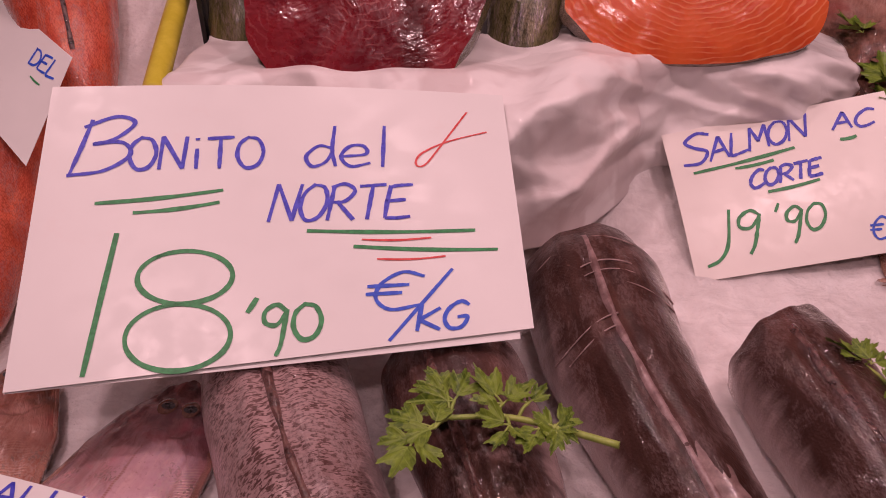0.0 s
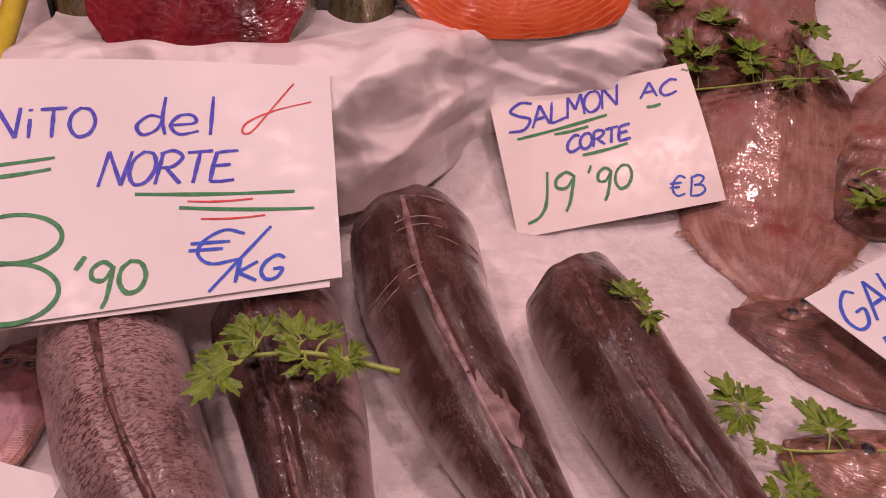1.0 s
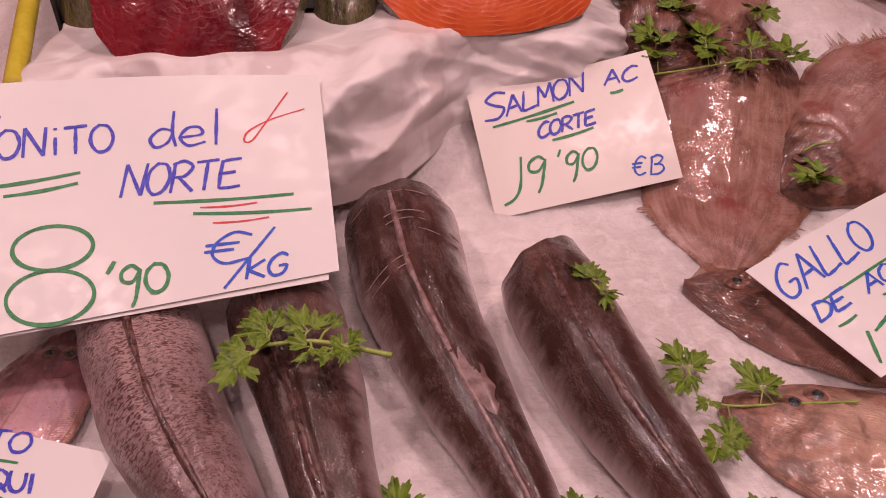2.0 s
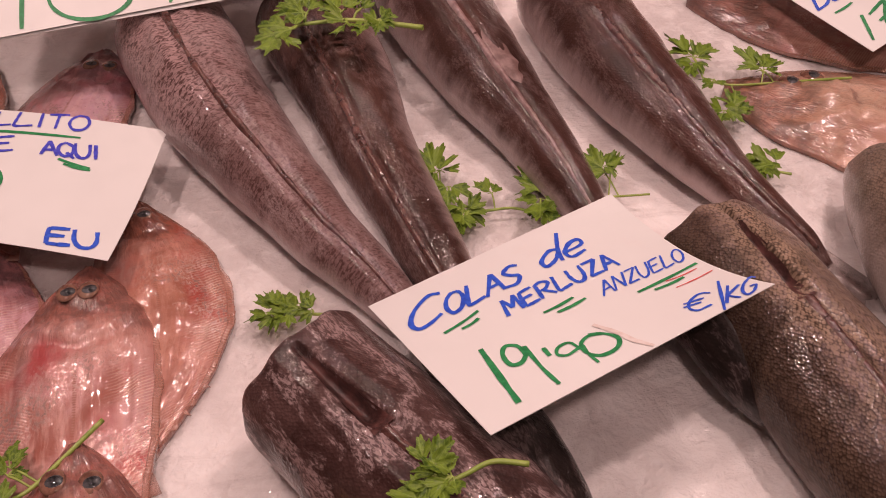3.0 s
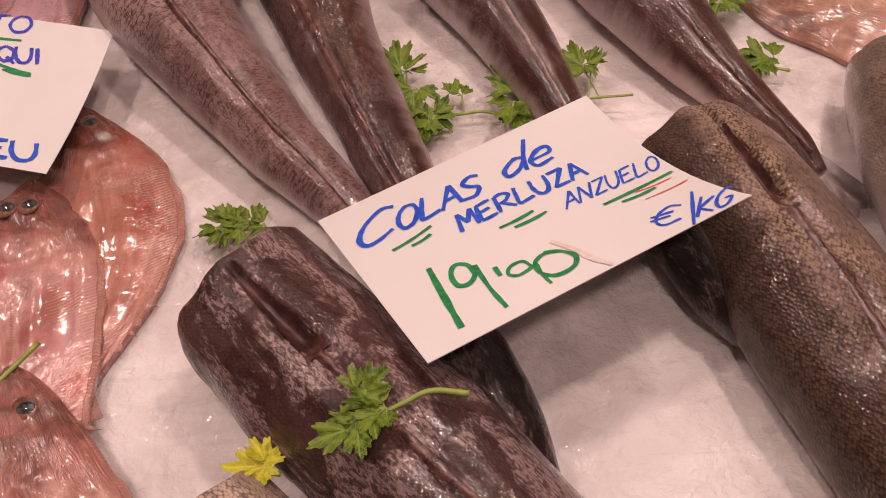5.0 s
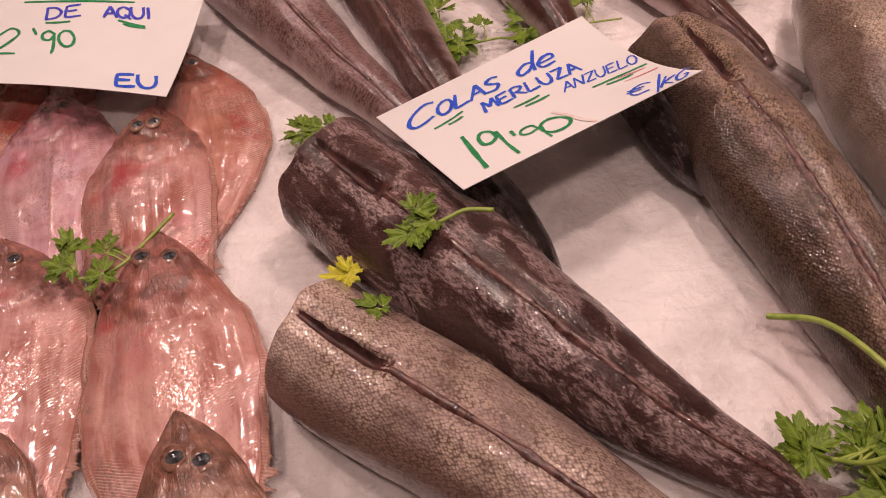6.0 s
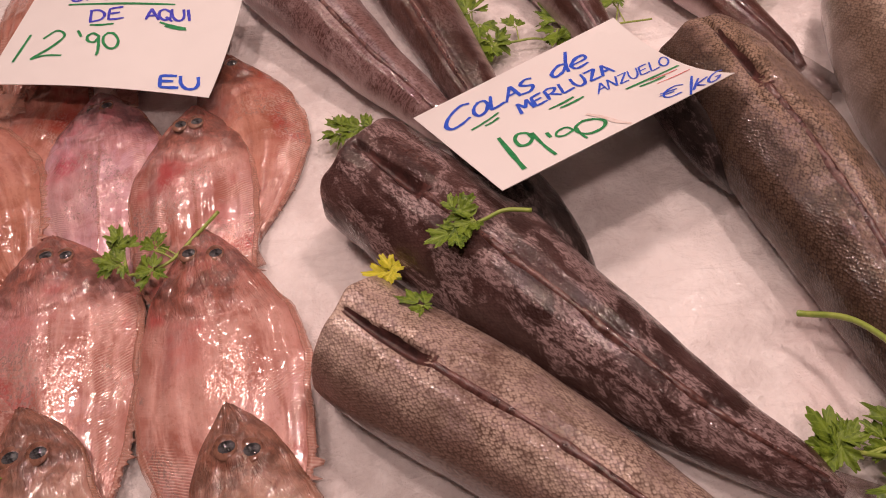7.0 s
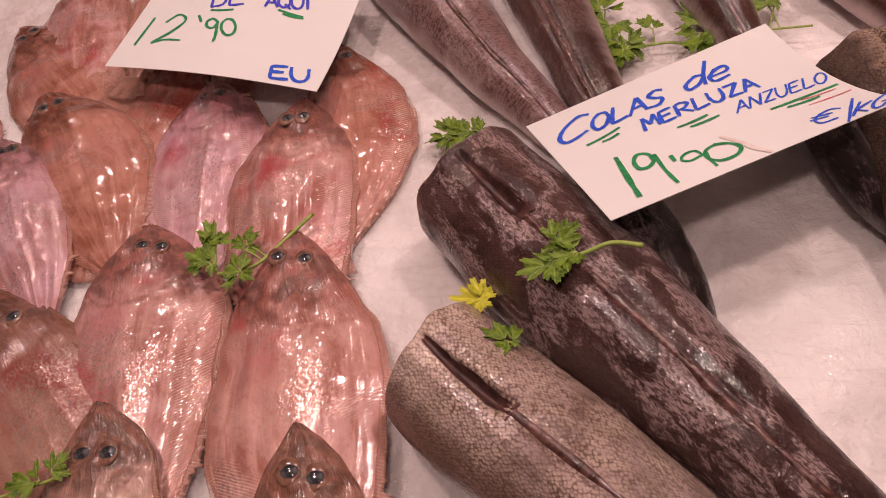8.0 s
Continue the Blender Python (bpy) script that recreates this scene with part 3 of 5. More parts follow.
    if notch:
        slit_v, slit_f = [], []
        steps = 30
        for i in range(steps):
            along = notch[0] + (notch[1] - notch[0]) * i / (steps - 1)
            x, y, r = [float(np.interp(along, length, line[:, m])) for m in range(3)]
            d = np.array([np.interp(along + 0.004, length, line[:, m]) - np.interp(along - 0.004, length, line[:, m]) for m in range(2)])
            d /= np.linalg.norm(d) + 1e-9
            f = i / (steps - 1)
            wide = 0.04 + 0.075 * f
            for k in range(9):
                off = (k - 4) / 4 * 1.22 * wide
                g = (0.12 + 0.24 * f) * min(1.0, (1 - f) * 5) * math.exp(-(off / wide) ** 4)
                q = r * (1 - 0.80 * g + 0.03 * noise.noise((k * 0.9, i * 0.25, seed)) * (g > 0.05))
                w = math.pi / 2 + lean + off
                slit_v.append((x + d[1] * math.cos(w) * q, y - d[0] * math.cos(w) * q, ice_height(x, y) + sink * r + math.sin(w) * q * flat))
        part("slit", mesh("slit", slit_v, grid_faces(steps, 9)), SLIT_FLESH, thing, "dark red slit along the back")
    if fin:
        fv, ff = [], []
        first = notch[1] / total if notch else 0.05
        steps = 110
        rng = random.Random(seed)
        for i in range(steps):
            s = first + (0.97 - first) * i / (steps - 1)
            along = s * total
            x, y, r = [float(np.interp(along, length, line[:, m])) for m in range(3)]
            d = np.array([np.interp(along + 0.004, length, line[:, m]) - np.interp(along - 0.004, length, line[:, m]) for m in range(2)])
            d /= np.linalg.norm(d) + 1e-9
            across = Vector((d[1], -d[0], 0))
            top = Vector((x, y, ice_height(x, y) + sink * r)) - across * math.sin(lean) * r + Vector((0, 0, flat * r * math.cos(lean)))
            h = 0.0014 + rng.uniform(0, 0.0007) + 0.0005 * math.sin(i * 0.9)
            wide = min(0.0034, 0.09 * r) * (1 + 0.6 * noise.noise((s * 14, seed, 6.0)))
            for k, lift in ((-1, -0.0022), (-0.45, h), (0.45, h * 0.7), (1, -0.0022)):
                fv.append(top + across * wide * k + Vector((0, 0, lift)))
        ff = grid_faces(steps, 4)
        part("dorsal_fin", mesh("dorsal_fin", fv, ff), ridge or RIDGE, thing, "folded brown fin along the back")
    if tail:
        x, y, r = line[-1]
        d = (line[-1] - line[-4])[:2]
        d /= np.linalg.norm(d)
        tv = []
        tuv = []
        cols = 13
        for i in range(8):
            f = i / 7
            for j in range(cols):
                q = 2 * j / (cols - 1) - 1
                wide = (r * 0.75 + 0.009 * f ** 0.9)
                along = -0.012 + 0.055 * f * (1 - 0.12 * (1 - q * q))
                jag = 0.003 * (j % 2) * f
                px, py = x + d[0] * (along - jag) + d[1] * q * wide, y + d[1] * (along - jag) - d[0] * q * wide
                tv.append((px, py, ice_height(px, py) + max(sink * r * (1 - f), 0.003) + 0.003 * math.cos(j * 1.1) * f + 0.004))
                tuv.append((q * 0.05, f * 0.05))
        data = mesh("tail_fin", tv, grid_faces(8, cols), tuv, tuv)
        ob = part("tail_fin", data, FIN_DARK, thing)
        ob.modifiers.new("thick", "SOLIDIFY").thickness = 0.0012
    for near, far, first, last in torn:
        pv = []
        for i in range(16):
            for j in range(10):
                f, g = i / 15, j / 9
                curve = math.sin(math.pi * f) ** 0.5
                along = near + (far - near) * f
                w = math.radians((first + last) / 2 + (last - first) * (g - 0.5) * curve * (1 + 0.5 * noise.noise((f * 7, g * 2, seed))))
                x, y, r = [float(np.interp(along, length, line[:, m])) for m in range(3)]
                d = (line[60] - line[30])[:2]
                d /= np.linalg.norm(d)
                q = r * (1.0 + 0.045 * math.sin(math.pi * g) * curve + 0.02 * noise.noise((f * 6, g * 6, seed)))
                pv.append(Vector((x, y, ice_height(x, y) + sink * r)) + Vector((d[1], -d[0], 0)) * -math.cos(w) * q + Vector((0, 0, math.sin(w) * q * flat)))
        part("torn_skin", mesh("torn_skin", pv, grid_faces(16, 10)), TORN, thing, "pale patch of torn skin")
    for where, first, last in scratches:
        arc = []
        for w in np.linspace(math.radians(first), math.radians(last), 14):
            along = where + 0.006 * math.sin(3 * w)
            x, y, r = [float(np.interp(along, length, line[:, m])) for m in range(3)]
            d = (line[12] - line[2])[:2]
            d /= np.linalg.norm(d)
            out = Vector((d[1], -d[0], 0)) * -math.cos(w) * r * 1.005 + Vector((0, 0, math.sin(w) * r * flat * 1.005))
            arc.append(Vector((x, y, ice_height(x, y) + sink * r)) + out)
        part("scratch", rod(arc, 0.0007, 5, 0.6, 30), SCRATCH, thing, "pale scratch across the skin")
    return thing


HAKE_LABEL = "headless {} hake tail with wet skin on crushed ice"
hake([(-0.135, 0.462, 0.050), (-0.107, 0.392, 0.049), (-0.081, 0.337, 0.045), (-0.041, 0.272, 0.036), (0.000, 0.210, 0.027), (0.037, 0.161, 0.020), (0.066, 0.118, 0.013)],
     WORM_SKIN, HAKE_LABEL.format("pale pinkish scaled"), lean=-0.12, seed=2)
hake([(-0.012, 0.470, 0.048), (-0.003, 0.440, 0.049), (0.021, 0.366, 0.041), (0.042, 0.288, 0.032), (0.061, 0.230, 0.027), (0.080, 0.172, 0.023), (0.098, 0.125, 0.014)],
     BROWN_SKIN, HAKE_LABEL.format("smooth brown"), lean=-0.42, seed=3, slant=0.1)
hake([(0.088, 0.590, 0.050), (0.094, 0.550, 0.055), (0.108, 0.467, 0.049), (0.135, 0.383, 0.040), (0.160, 0.319, 0.031), (0.182, 0.258, 0.023), (0.196, 0.215, 0.016), (0.208, 0.178, 0.011)],
     DARK_SKIN, HAKE_LABEL.format("dark brown scratched"), lean=-0.15, seed=4, slant=-0.12, ridge=PALE_RIDGE,
     scratches=((0.030, 60, 150), (0.062, 70, 160), (0.072, 30, 110), (0.085, 35, 80), (0.115, 95, 165), (0.125, 100, 150)), torn=((0.205, 0.275, 68, 100),))
hake([(0.221, 0.505, 0.043), (0.228, 0.470, 0.046), (0.247, 0.386, 0.043), (0.276, 0.304, 0.034), (0.304, 0.242, 0.023), (0.330, 0.194, 0.015), (0.352, 0.150, 0.010)],
     DARK_SKIN, HAKE_LABEL.format("dark brown long"), lean=-0.2, seed=5, slant=-0.35)
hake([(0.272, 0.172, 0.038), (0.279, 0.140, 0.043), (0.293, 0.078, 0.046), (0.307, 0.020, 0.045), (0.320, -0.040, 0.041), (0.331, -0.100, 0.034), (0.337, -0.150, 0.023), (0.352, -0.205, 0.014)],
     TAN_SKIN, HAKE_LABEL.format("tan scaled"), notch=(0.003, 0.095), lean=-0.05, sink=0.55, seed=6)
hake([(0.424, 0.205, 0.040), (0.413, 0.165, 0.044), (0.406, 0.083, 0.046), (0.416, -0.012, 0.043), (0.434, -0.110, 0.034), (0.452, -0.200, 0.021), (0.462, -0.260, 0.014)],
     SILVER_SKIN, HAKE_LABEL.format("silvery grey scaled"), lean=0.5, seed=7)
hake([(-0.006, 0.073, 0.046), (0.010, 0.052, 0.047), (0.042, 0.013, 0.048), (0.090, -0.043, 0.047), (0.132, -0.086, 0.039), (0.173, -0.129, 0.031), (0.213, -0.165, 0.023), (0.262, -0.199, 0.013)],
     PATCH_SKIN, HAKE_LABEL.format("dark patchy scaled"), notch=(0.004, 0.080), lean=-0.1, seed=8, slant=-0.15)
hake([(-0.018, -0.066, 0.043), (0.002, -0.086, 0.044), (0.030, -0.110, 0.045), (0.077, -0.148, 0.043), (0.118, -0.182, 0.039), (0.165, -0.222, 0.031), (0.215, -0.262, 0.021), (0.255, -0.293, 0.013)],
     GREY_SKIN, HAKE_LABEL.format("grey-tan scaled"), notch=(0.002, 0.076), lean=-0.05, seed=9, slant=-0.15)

# belly flaps of the patchy and tan hakes, coloured black for their shadow
hake([(0.095, 0.058, 0.026), (0.108, 0.020, 0.029), (0.124, -0.020, 0.026), (0.142, -0.056, 0.013)], SHADED_FLAP_SKIN,
     "dark belly flap of the patchy hake tail, shade in its colour", fin=False, tail=False, seed=51, name="belly_flap", group="fish pieces")
hake([(0.236, 0.152, 0.022), (0.250, 0.105, 0.026), (0.264, 0.062, 0.024), (0.276, 0.030, 0.012)], SHADED_FLAP_SKIN,
     "dark belly flap of the tan hake tail, shade in its colour", fin=False, tail=False, seed=52, name="belly_flap", group="fish pieces")

# ---- flatfish ----
PROFILE_S = (0, 0.03, 0.08, 0.16, 0.28, 0.42, 0.56, 0.70, 0.82, 0.90, 0.94)
PROFILE_W = (0.10, 0.26, 0.47, 0.70, 0.91, 1.0, 0.95, 0.77, 0.50, 0.26, 0.16)


def eye(parent, at, r, turn):
    verts, faces = [], []
    rows, cols = 7, 14

    def dome(radius, high):
        v = []
        for i in range(rows):
            a = 0.5 * math.pi * i / (rows - 1)
            for j in range(cols):
                w = 2 * math.pi * j / cols
                v.append((radius * math.cos(a) * math.cos(w) * 1.12, radius * math.cos(a) * math.sin(w), high * math.sin(a)))
        return mesh("eye", v, grid_faces(rows, cols, True))

    ring = part("eye", dome(r, r * 0.30), EYE_RING, parent, "glassy eye with a pale ring")
    ring.matrix_basis = Matrix.Translation(at) @ pose(0, 0, 0, 0, 0, math.degrees(turn))
    pupil = part("pupil", dome(r * 0.66, r * 0.26), PUPIL, ring, "dark pupil")
    pupil.location = (r * 0.10, r * 0.12, r * 0.11)
    pupil.scale = (0.85, 1.15, 1.0)


def flatfish(snout, tail, wide, material, fin_mat, label, base=(0.0, 0.0), thick=0.014, eyes=((0.11, -0.22), (0.115, 0.22)), bend=0.0, eye_r=0.0072, seed=1, group="flatfish on the ice"):
    """A flat fish from snout to tail. base: heights of head and tail over the ice; eyes: places along and across."""
    thing = tagged(new("flatfish"), label, "fish", group)
    a, b = Vector((*snout, 0)), Vector((*tail, 0))
    d = (b - a).normalized()
    side = Vector((-d.y, d.x, 0))
    total = (b - a).length
    rows, cols = 90, 44

    def at(s, q, reach=0.87):
        """A point of the upper side, s along, q across from -1 to 1."""
        w = wide / 2 * float(np.interp(s, PROFILE_S, PROFILE_W))
        w *= 1 + 0.16 * noise.noise((s * 4 + seed * 1.7, 2.0 if q > 0 else 5.0, 1.7)) + 0.025 * noise.noise((s * 19 + seed, 2.0 if q > 0 else 5.0, 4.1))
        p = a + d * (total * s) + side * (w * q * reach + (bend + 0.006 * math.sin(seed * 2.3)) * math.sin(math.pi * s) + 0.003 * noise.noise((s * 5, seed, 8.0)))
        lift = base[0] + (base[1] - base[0]) * s
        return p, ice_height(p.x, p.y) + lift

    def surface(s, q):
        p, z = at(s, q)
        dome = max(1 - abs(q) ** 1.9, 0.0) ** 0.95 * float(np.interp(s, (0, 0.05, 0.2, 0.5, 0.8, 0.94), (0.45, 0.7, 1.0, 0.95, 0.6, 0.3)))
        z += thick * dome
        tilt = 0.12 * math.sin(seed * 1.9)
        rough = 0.6 + 0.8 * noise.noise((p.x * 40, p.y * 40, seed + 3))
        arc = s - (0.26 - 0.16 * (q + tilt) ** 2 + 0.03 * noise.noise((q * 3, seed, 2.0)))
        z += rough * (abs(q) < 0.85) * (0.0026 * math.exp(-(arc / 0.016) ** 2) - 0.0026 * math.exp(-((arc - 0.024) / 0.014) ** 2))
        jaw = math.hypot((s - 0.05) * 1.3, (q - 0.15 + tilt) * 0.14) - 0.05
        z -= 0.0020 * rough * math.exp(-(jaw / 0.009) ** 2)
        for es, eq in eyes:
            z += 0.0016 * math.exp(-(((s - es) * total) ** 2 + ((q - eq) * wide * 0.3) ** 2) / 0.0085 ** 2)
        skull = min(max((0.30 - s) / 0.06, 0), 1) * (1 - abs(q) ** 4)
        z += skull * (0.0042 * (abs(noise.noise((s * 16 + seed, q * 3.2, 1.0))) - 0.2) + 0.0022 * (abs(noise.noise((s * 40, q * 7 + seed, 2.0))) - 0.2))
        if s > 0.28:
            z -= 0.0013 * math.exp(-((abs(q + 0.05 * noise.noise((s * 6, seed, 9.0))) - 0.68) / 0.06) ** 2) + 0.0008 * math.exp(-((q - 0.05) / 0.04) ** 2)
        line = q - (0.05 if s > 0.36 else 0.05 + 0.32 * math.sin(min((0.36 - s) / 0.12, 1) * math.pi))
        z += 0.0010 * math.exp(-(line / 0.035) ** 2) * (s > 0.25)
        lump = 0.0026 - 0.0016 * min(max((s - 0.24) / 0.14, 0), 1)
        z += (lump * noise.noise((p.x * 55, p.y * 55, seed)) + 0.0005 * noise.noise((p.x * 150, p.y * 150, seed)) + 0.0022 * noise.noise((s * 2.2, q * 4.5, seed + 20)) * (s > 0.3)) * (1 - abs(q) ** 4)
        return Vector((p.x, p.y, z))

    verts, uvs, ring = [], [], []
    for i in range(rows):
        s = 0.94 * i / (rows - 1)
        for j in range(cols):
            q = math.sin(0.5 * math.pi * (2 * j / (cols - 1) - 1))
            verts.append(surface(s, q))
            uvs.append((s * total, q * wide / 2))
            ring.append((s, j / (cols - 1)))
    top = len(verts)
    faces = grid_faces(rows, cols)
    for i in range(rows):
        s = 0.94 * i / (rows - 1)
        for j in range(cols):
            p, z = at(s, math.sin(0.5 * math.pi * (2 * j / (cols - 1) - 1)))
            verts.append(Vector((p.x, p.y, z - 0.004)))
            uvs.append(uvs[i * cols + j])
            ring.append(ring[i * cols + j])
    faces += [tuple(top + v for v in reversed(f)) for f in grid_faces(rows, cols)]
    for i in range(rows - 1):
        for j in (0, cols - 1):
            k = i * cols + j
            faces.append((k, k + cols, top + k + cols, top + k) if j == 0 else (k + cols, k, top + k, top + k + cols))
    faces += [(j + 1, j, top + j, top + j + 1) for j in range(cols - 1)]
    faces += [((rows - 1) * cols + j, (rows - 1) * cols + j + 1, top + (rows - 1) * cols + j + 1, top + (rows - 1) * cols + j) for j in range(cols - 1)]
    part("body", mesh("body", verts, faces, uvs, ring), material, thing)
    rng = random.Random(seed)
    for sign in (-1, 1):
        fv, fuv = [], []
        steps = 150
        for i in range(steps):
            s = 0.10 + 0.80 * i / (steps - 1)
            edge = 0.10 * math.sin(math.pi * i / (steps - 1)) ** 0.5 * (1 + rng.uniform(-0.05, 0.05) + 0.5 * noise.noise((s * 9, seed, sign))) + (rng.uniform(0, 1) ** 4 * 0.30 if s > 0.62 + 0.1 * math.sin(seed) else 0.0)
            for k in range(4):
                p, z = at(s + 0.05 * k / 3 * edge, sign * (0.93 + edge * k / 3))
                fv.append((p.x, p.y, z + 0.0017 - 0.0015 * k / 3 + 0.0010 * noise.noise((i * 0.12, k * 0.4, seed + sign)) * k / 3))
                fuv.append((s * total, k * 0.004))
        f = grid_faces(steps, 4)
        ob = part("side_fin", mesh("side_fin", fv, f, fuv, fuv), fin_mat, thing, "thin rayed fin fringe")
        ob.modifiers.new("thick", "SOLIDIFY").thickness = 0.0004
    tv, tuv = [], []
    for i in range(6):
        for j in range(15):
            q, f = 2 * j / 14 - 1, i / 5
            s = 0.925 + 0.12 * f * (1 - 0.15 * q * q)
            p = a + d * (total * s) + side * (q * wide * (0.085 + 0.07 * f))
            tv.append((p.x, p.y, ice_height(p.x, p.y) + base[1] + 0.004 + 0.0012 * math.sin(j * 1.7) * f))
            tuv.append((q * 0.06, f * 0.03))
    ob = part("tail_fin", mesh("tail_fin", tv, grid_faces(6, 15), tuv, tuv), fin_mat, thing)
    ob.modifiers.new("thick", "SOLIDIFY").thickness = 0.001
    for s, q in eyes:
        eye(thing, surface(s, q) - Vector((0, 0, 0.0009)), eye_r, math.atan2(d.y, d.x))
    return thing


GUTTED = "{} flatfish with glassy eyes, wet, {}"
LEFT = "small flatfish in overlapping rows"
flatfish((-0.150, 0.276), (-0.112, 0.030), 0.115, ORANGE_FLESH, FIN_PINK, GUTTED.format("orange-pink", "half under a price card"), (0.004, 0.0), bend=0.012, seed=1, group=LEFT)
flatfish((-0.262, 0.245), (-0.222, -0.010), 0.136, ROSE_FLESH, FIN_PINK, GUTTED.format("rose-pink", "its head under a price card"), (0.004, 0.0), seed=4, group=LEFT)
flatfish((-0.164, 0.197), (-0.124, -0.060), 0.130, PINK_FLESH, FIN_PINK, GUTTED.format("pink translucent", "lying over another fish"), (0.015, 0.004), seed=2, group=LEFT)
flatfish((-0.520, 0.360), (-0.320, 0.160), 0.135, ORANGE_FLESH, FIN_BROWN, GUTTED.format("orange", "lying on the ice"), (0.002, 0.0), seed=8, group=LEFT)
flatfish((-0.640, 0.330), (-0.440, 0.080), 0.140, ROSE_FLESH, FIN_PINK, GUTTED.format("silvery pink", "at the pile edge"), (0.004, 0.0), seed=16, group=LEFT)
flatfish((-0.470, 0.440), (-0.400, 0.190), 0.130, PINK_FLESH, FIN_PINK, GUTTED.format("pale pink", "behind the price card"), (0.006, 0.0), seed=17, group=LEFT)
flatfish((-0.432, 0.240), (-0.285, 0.020), 0.135, ORANGE_FLESH, FIN_PINK, GUTTED.format("pale orange", "lying over another fish"), (0.013, 0.004), seed=6, group=LEFT)
flatfish((-0.540, 0.130), (-0.360, -0.090), 0.150, ROSE_FLESH, FIN_PINK, GUTTED.format("pale rose", "under its neighbours"), (0.002, 0.0), seed=12, group=LEFT)
flatfish((-0.452, 0.178), (-0.322, -0.030), 0.100, ROSE_FLESH, FIN_PINK, GUTTED.format("greyish pink", "on top of the row"), (0.018, 0.010), eyes=((0.12, 0.1), (0.13, 0.42)), seed=7, group=LEFT)
flatfish((-0.268, 0.070), (-0.204, -0.200), 0.156, PINK_FLESH, FIN_PINK, GUTTED.format("shiny pink", "lying over another fish"), (0.014, 0.004), eyes=((0.09, 0.05), (0.10, 0.42)), seed=5, group=LEFT)
flatfish((-0.140, 0.050), (-0.084, -0.250), 0.138, PINK_FLESH, FIN_PINK, GUTTED.format("pale pink", "lying over another fish"), (0.022, 0.008), eyes=((0.085, -0.32), (0.10, 0.36)), seed=3, group=LEFT)
flatfish((-0.405, 0.016), (-0.170, -0.250), 0.135, BROWN_FLESH, FIN_BROWN, GUTTED.format("brownish", "lying over another fish"), (0.016, 0.008), eyes=((0.10, 0.05), (0.17, 0.42)), eye_r=0.0082, seed=9, group=LEFT)
flatfish((-0.248, -0.088), (-0.160, -0.360), 0.118, TAN_FLESH, FIN_BROWN, GUTTED.format("tan", "on top of the row"), (0.026, 0.012), eyes=((0.13, -0.20), (0.15, 0.34)), eye_r=0.0080, seed=10, group=LEFT)
flatfish((-0.104, -0.104), (-0.046, -0.370), 0.110, TAN_FLESH, FIN_BROWN, GUTTED.format("tan", "beside the grey hake"), (0.026, 0.010), eyes=((0.12, -0.14), (0.14, 0.34)), eye_r=0.0082, seed=11, group=LEFT)
flatfish((-0.203, 0.482), (-0.240, 0.230), 0.125, ROSE_FLESH, FIN_PINK, GUTTED.format("pink", "beside the pale hake tail"), (0.010, 0.004), eyes=((0.14, 0.45), (0.15, 0.05)), seed=13, group=LEFT)
flatfish((-0.330, 0.500), (-0.350, 0.240), 0.130, ORANGE_FLESH, FIN_PINK, GUTTED.format("reddish", "under the large price card"), (0.014, 0.006), seed=14, group=LEFT)
flatfish((-0.318, 0.320), (-0.322, 0.040), 0.120, ORANGE_FLESH, FIN_PINK, GUTTED.format("dull orange", "under its neighbours"), (0.0, 0.0), 0.008, seed=15, group=LEFT)
RIGHT = "large flatfish on the ice"
flatfish((0.515, 0.885), (0.404, 0.520), 0.245, BROWN_FLESH, FIN_BROWN, GUTTED.format("large brownish-pink", "behind a price card"), (0.001, -0.002), 0.020, seed=21, group=RIGHT)
flatfish((0.380, 0.800), (0.560, 1.120), 0.235, BROWN_FLESH, FIN_BROWN, GUTTED.format("large brown", "under parsley"), (0.020, 0.004), 0.020, seed=22, group=RIGHT)
flatfish((0.505, 0.645), (0.800, 0.860), 0.200, BROWN_FLESH, FIN_BROWN, GUTTED.format("large reddish-brown", "with its mouth open"), (0.002, -0.002), 0.022, seed=23, eye_r=0.0095, group=RIGHT)
flatfish((0.362, 0.520), (0.690, 0.395), 0.165, BROWN_FLESH, FIN_BROWN, GUTTED.format("reddish-brown", "under a price card"), (0.002, -0.002), 0.020, eyes=((0.13, 0.05), (0.16, 0.42)), seed=24, eye_r=0.0095, group=RIGHT)
flatfish((0.352, 0.372), (0.690, 0.170), 0.190, PEACH_FLESH, FIN_BROWN, GUTTED.format("pale peach", "beside the hake tails"), (0.001, -0.002), 0.014, eyes=((0.13, 0.30), (0.17, 0.58)), seed=25, eye_r=0.0095, group=RIGHT)

# ---- red fish, crate, steaks and paper ----
hake([(-0.405, 0.800, 0.030), (-0.455, 0.900, 0.055), (-0.52, 1.00, 0.062), (-0.60, 1.10, 0.05), (-0.66, 1.19, 0.03)], RED_SKIN,
     "bright orange-red whole fish lying on the ice", fin=True, tail=True, cut=False, seed=31, name="red_fish", group="red fish on the ice")
hake([(-0.405, 0.560, 0.018), (-0.44, 0.655, 0.034), (-0.475, 0.760, 0.044), (-0.53, 0.86, 0.030)], RED_SKIN,
     "orange-red whole fish behind the large card", fin=True, tail=True, cut=False, seed=32, name="red_fish", group="red fish on the ice")

hake([(0.665, 0.935, 0.030), (0.725, 0.900, 0.046), (0.805, 0.860, 0.046), (0.885, 0.820, 0.030)], RED_SKIN,
     "pale orange-red whole fish beside the brown flatfish", cut=False, seed=33, name="red_fish", group="red fish on the ice")

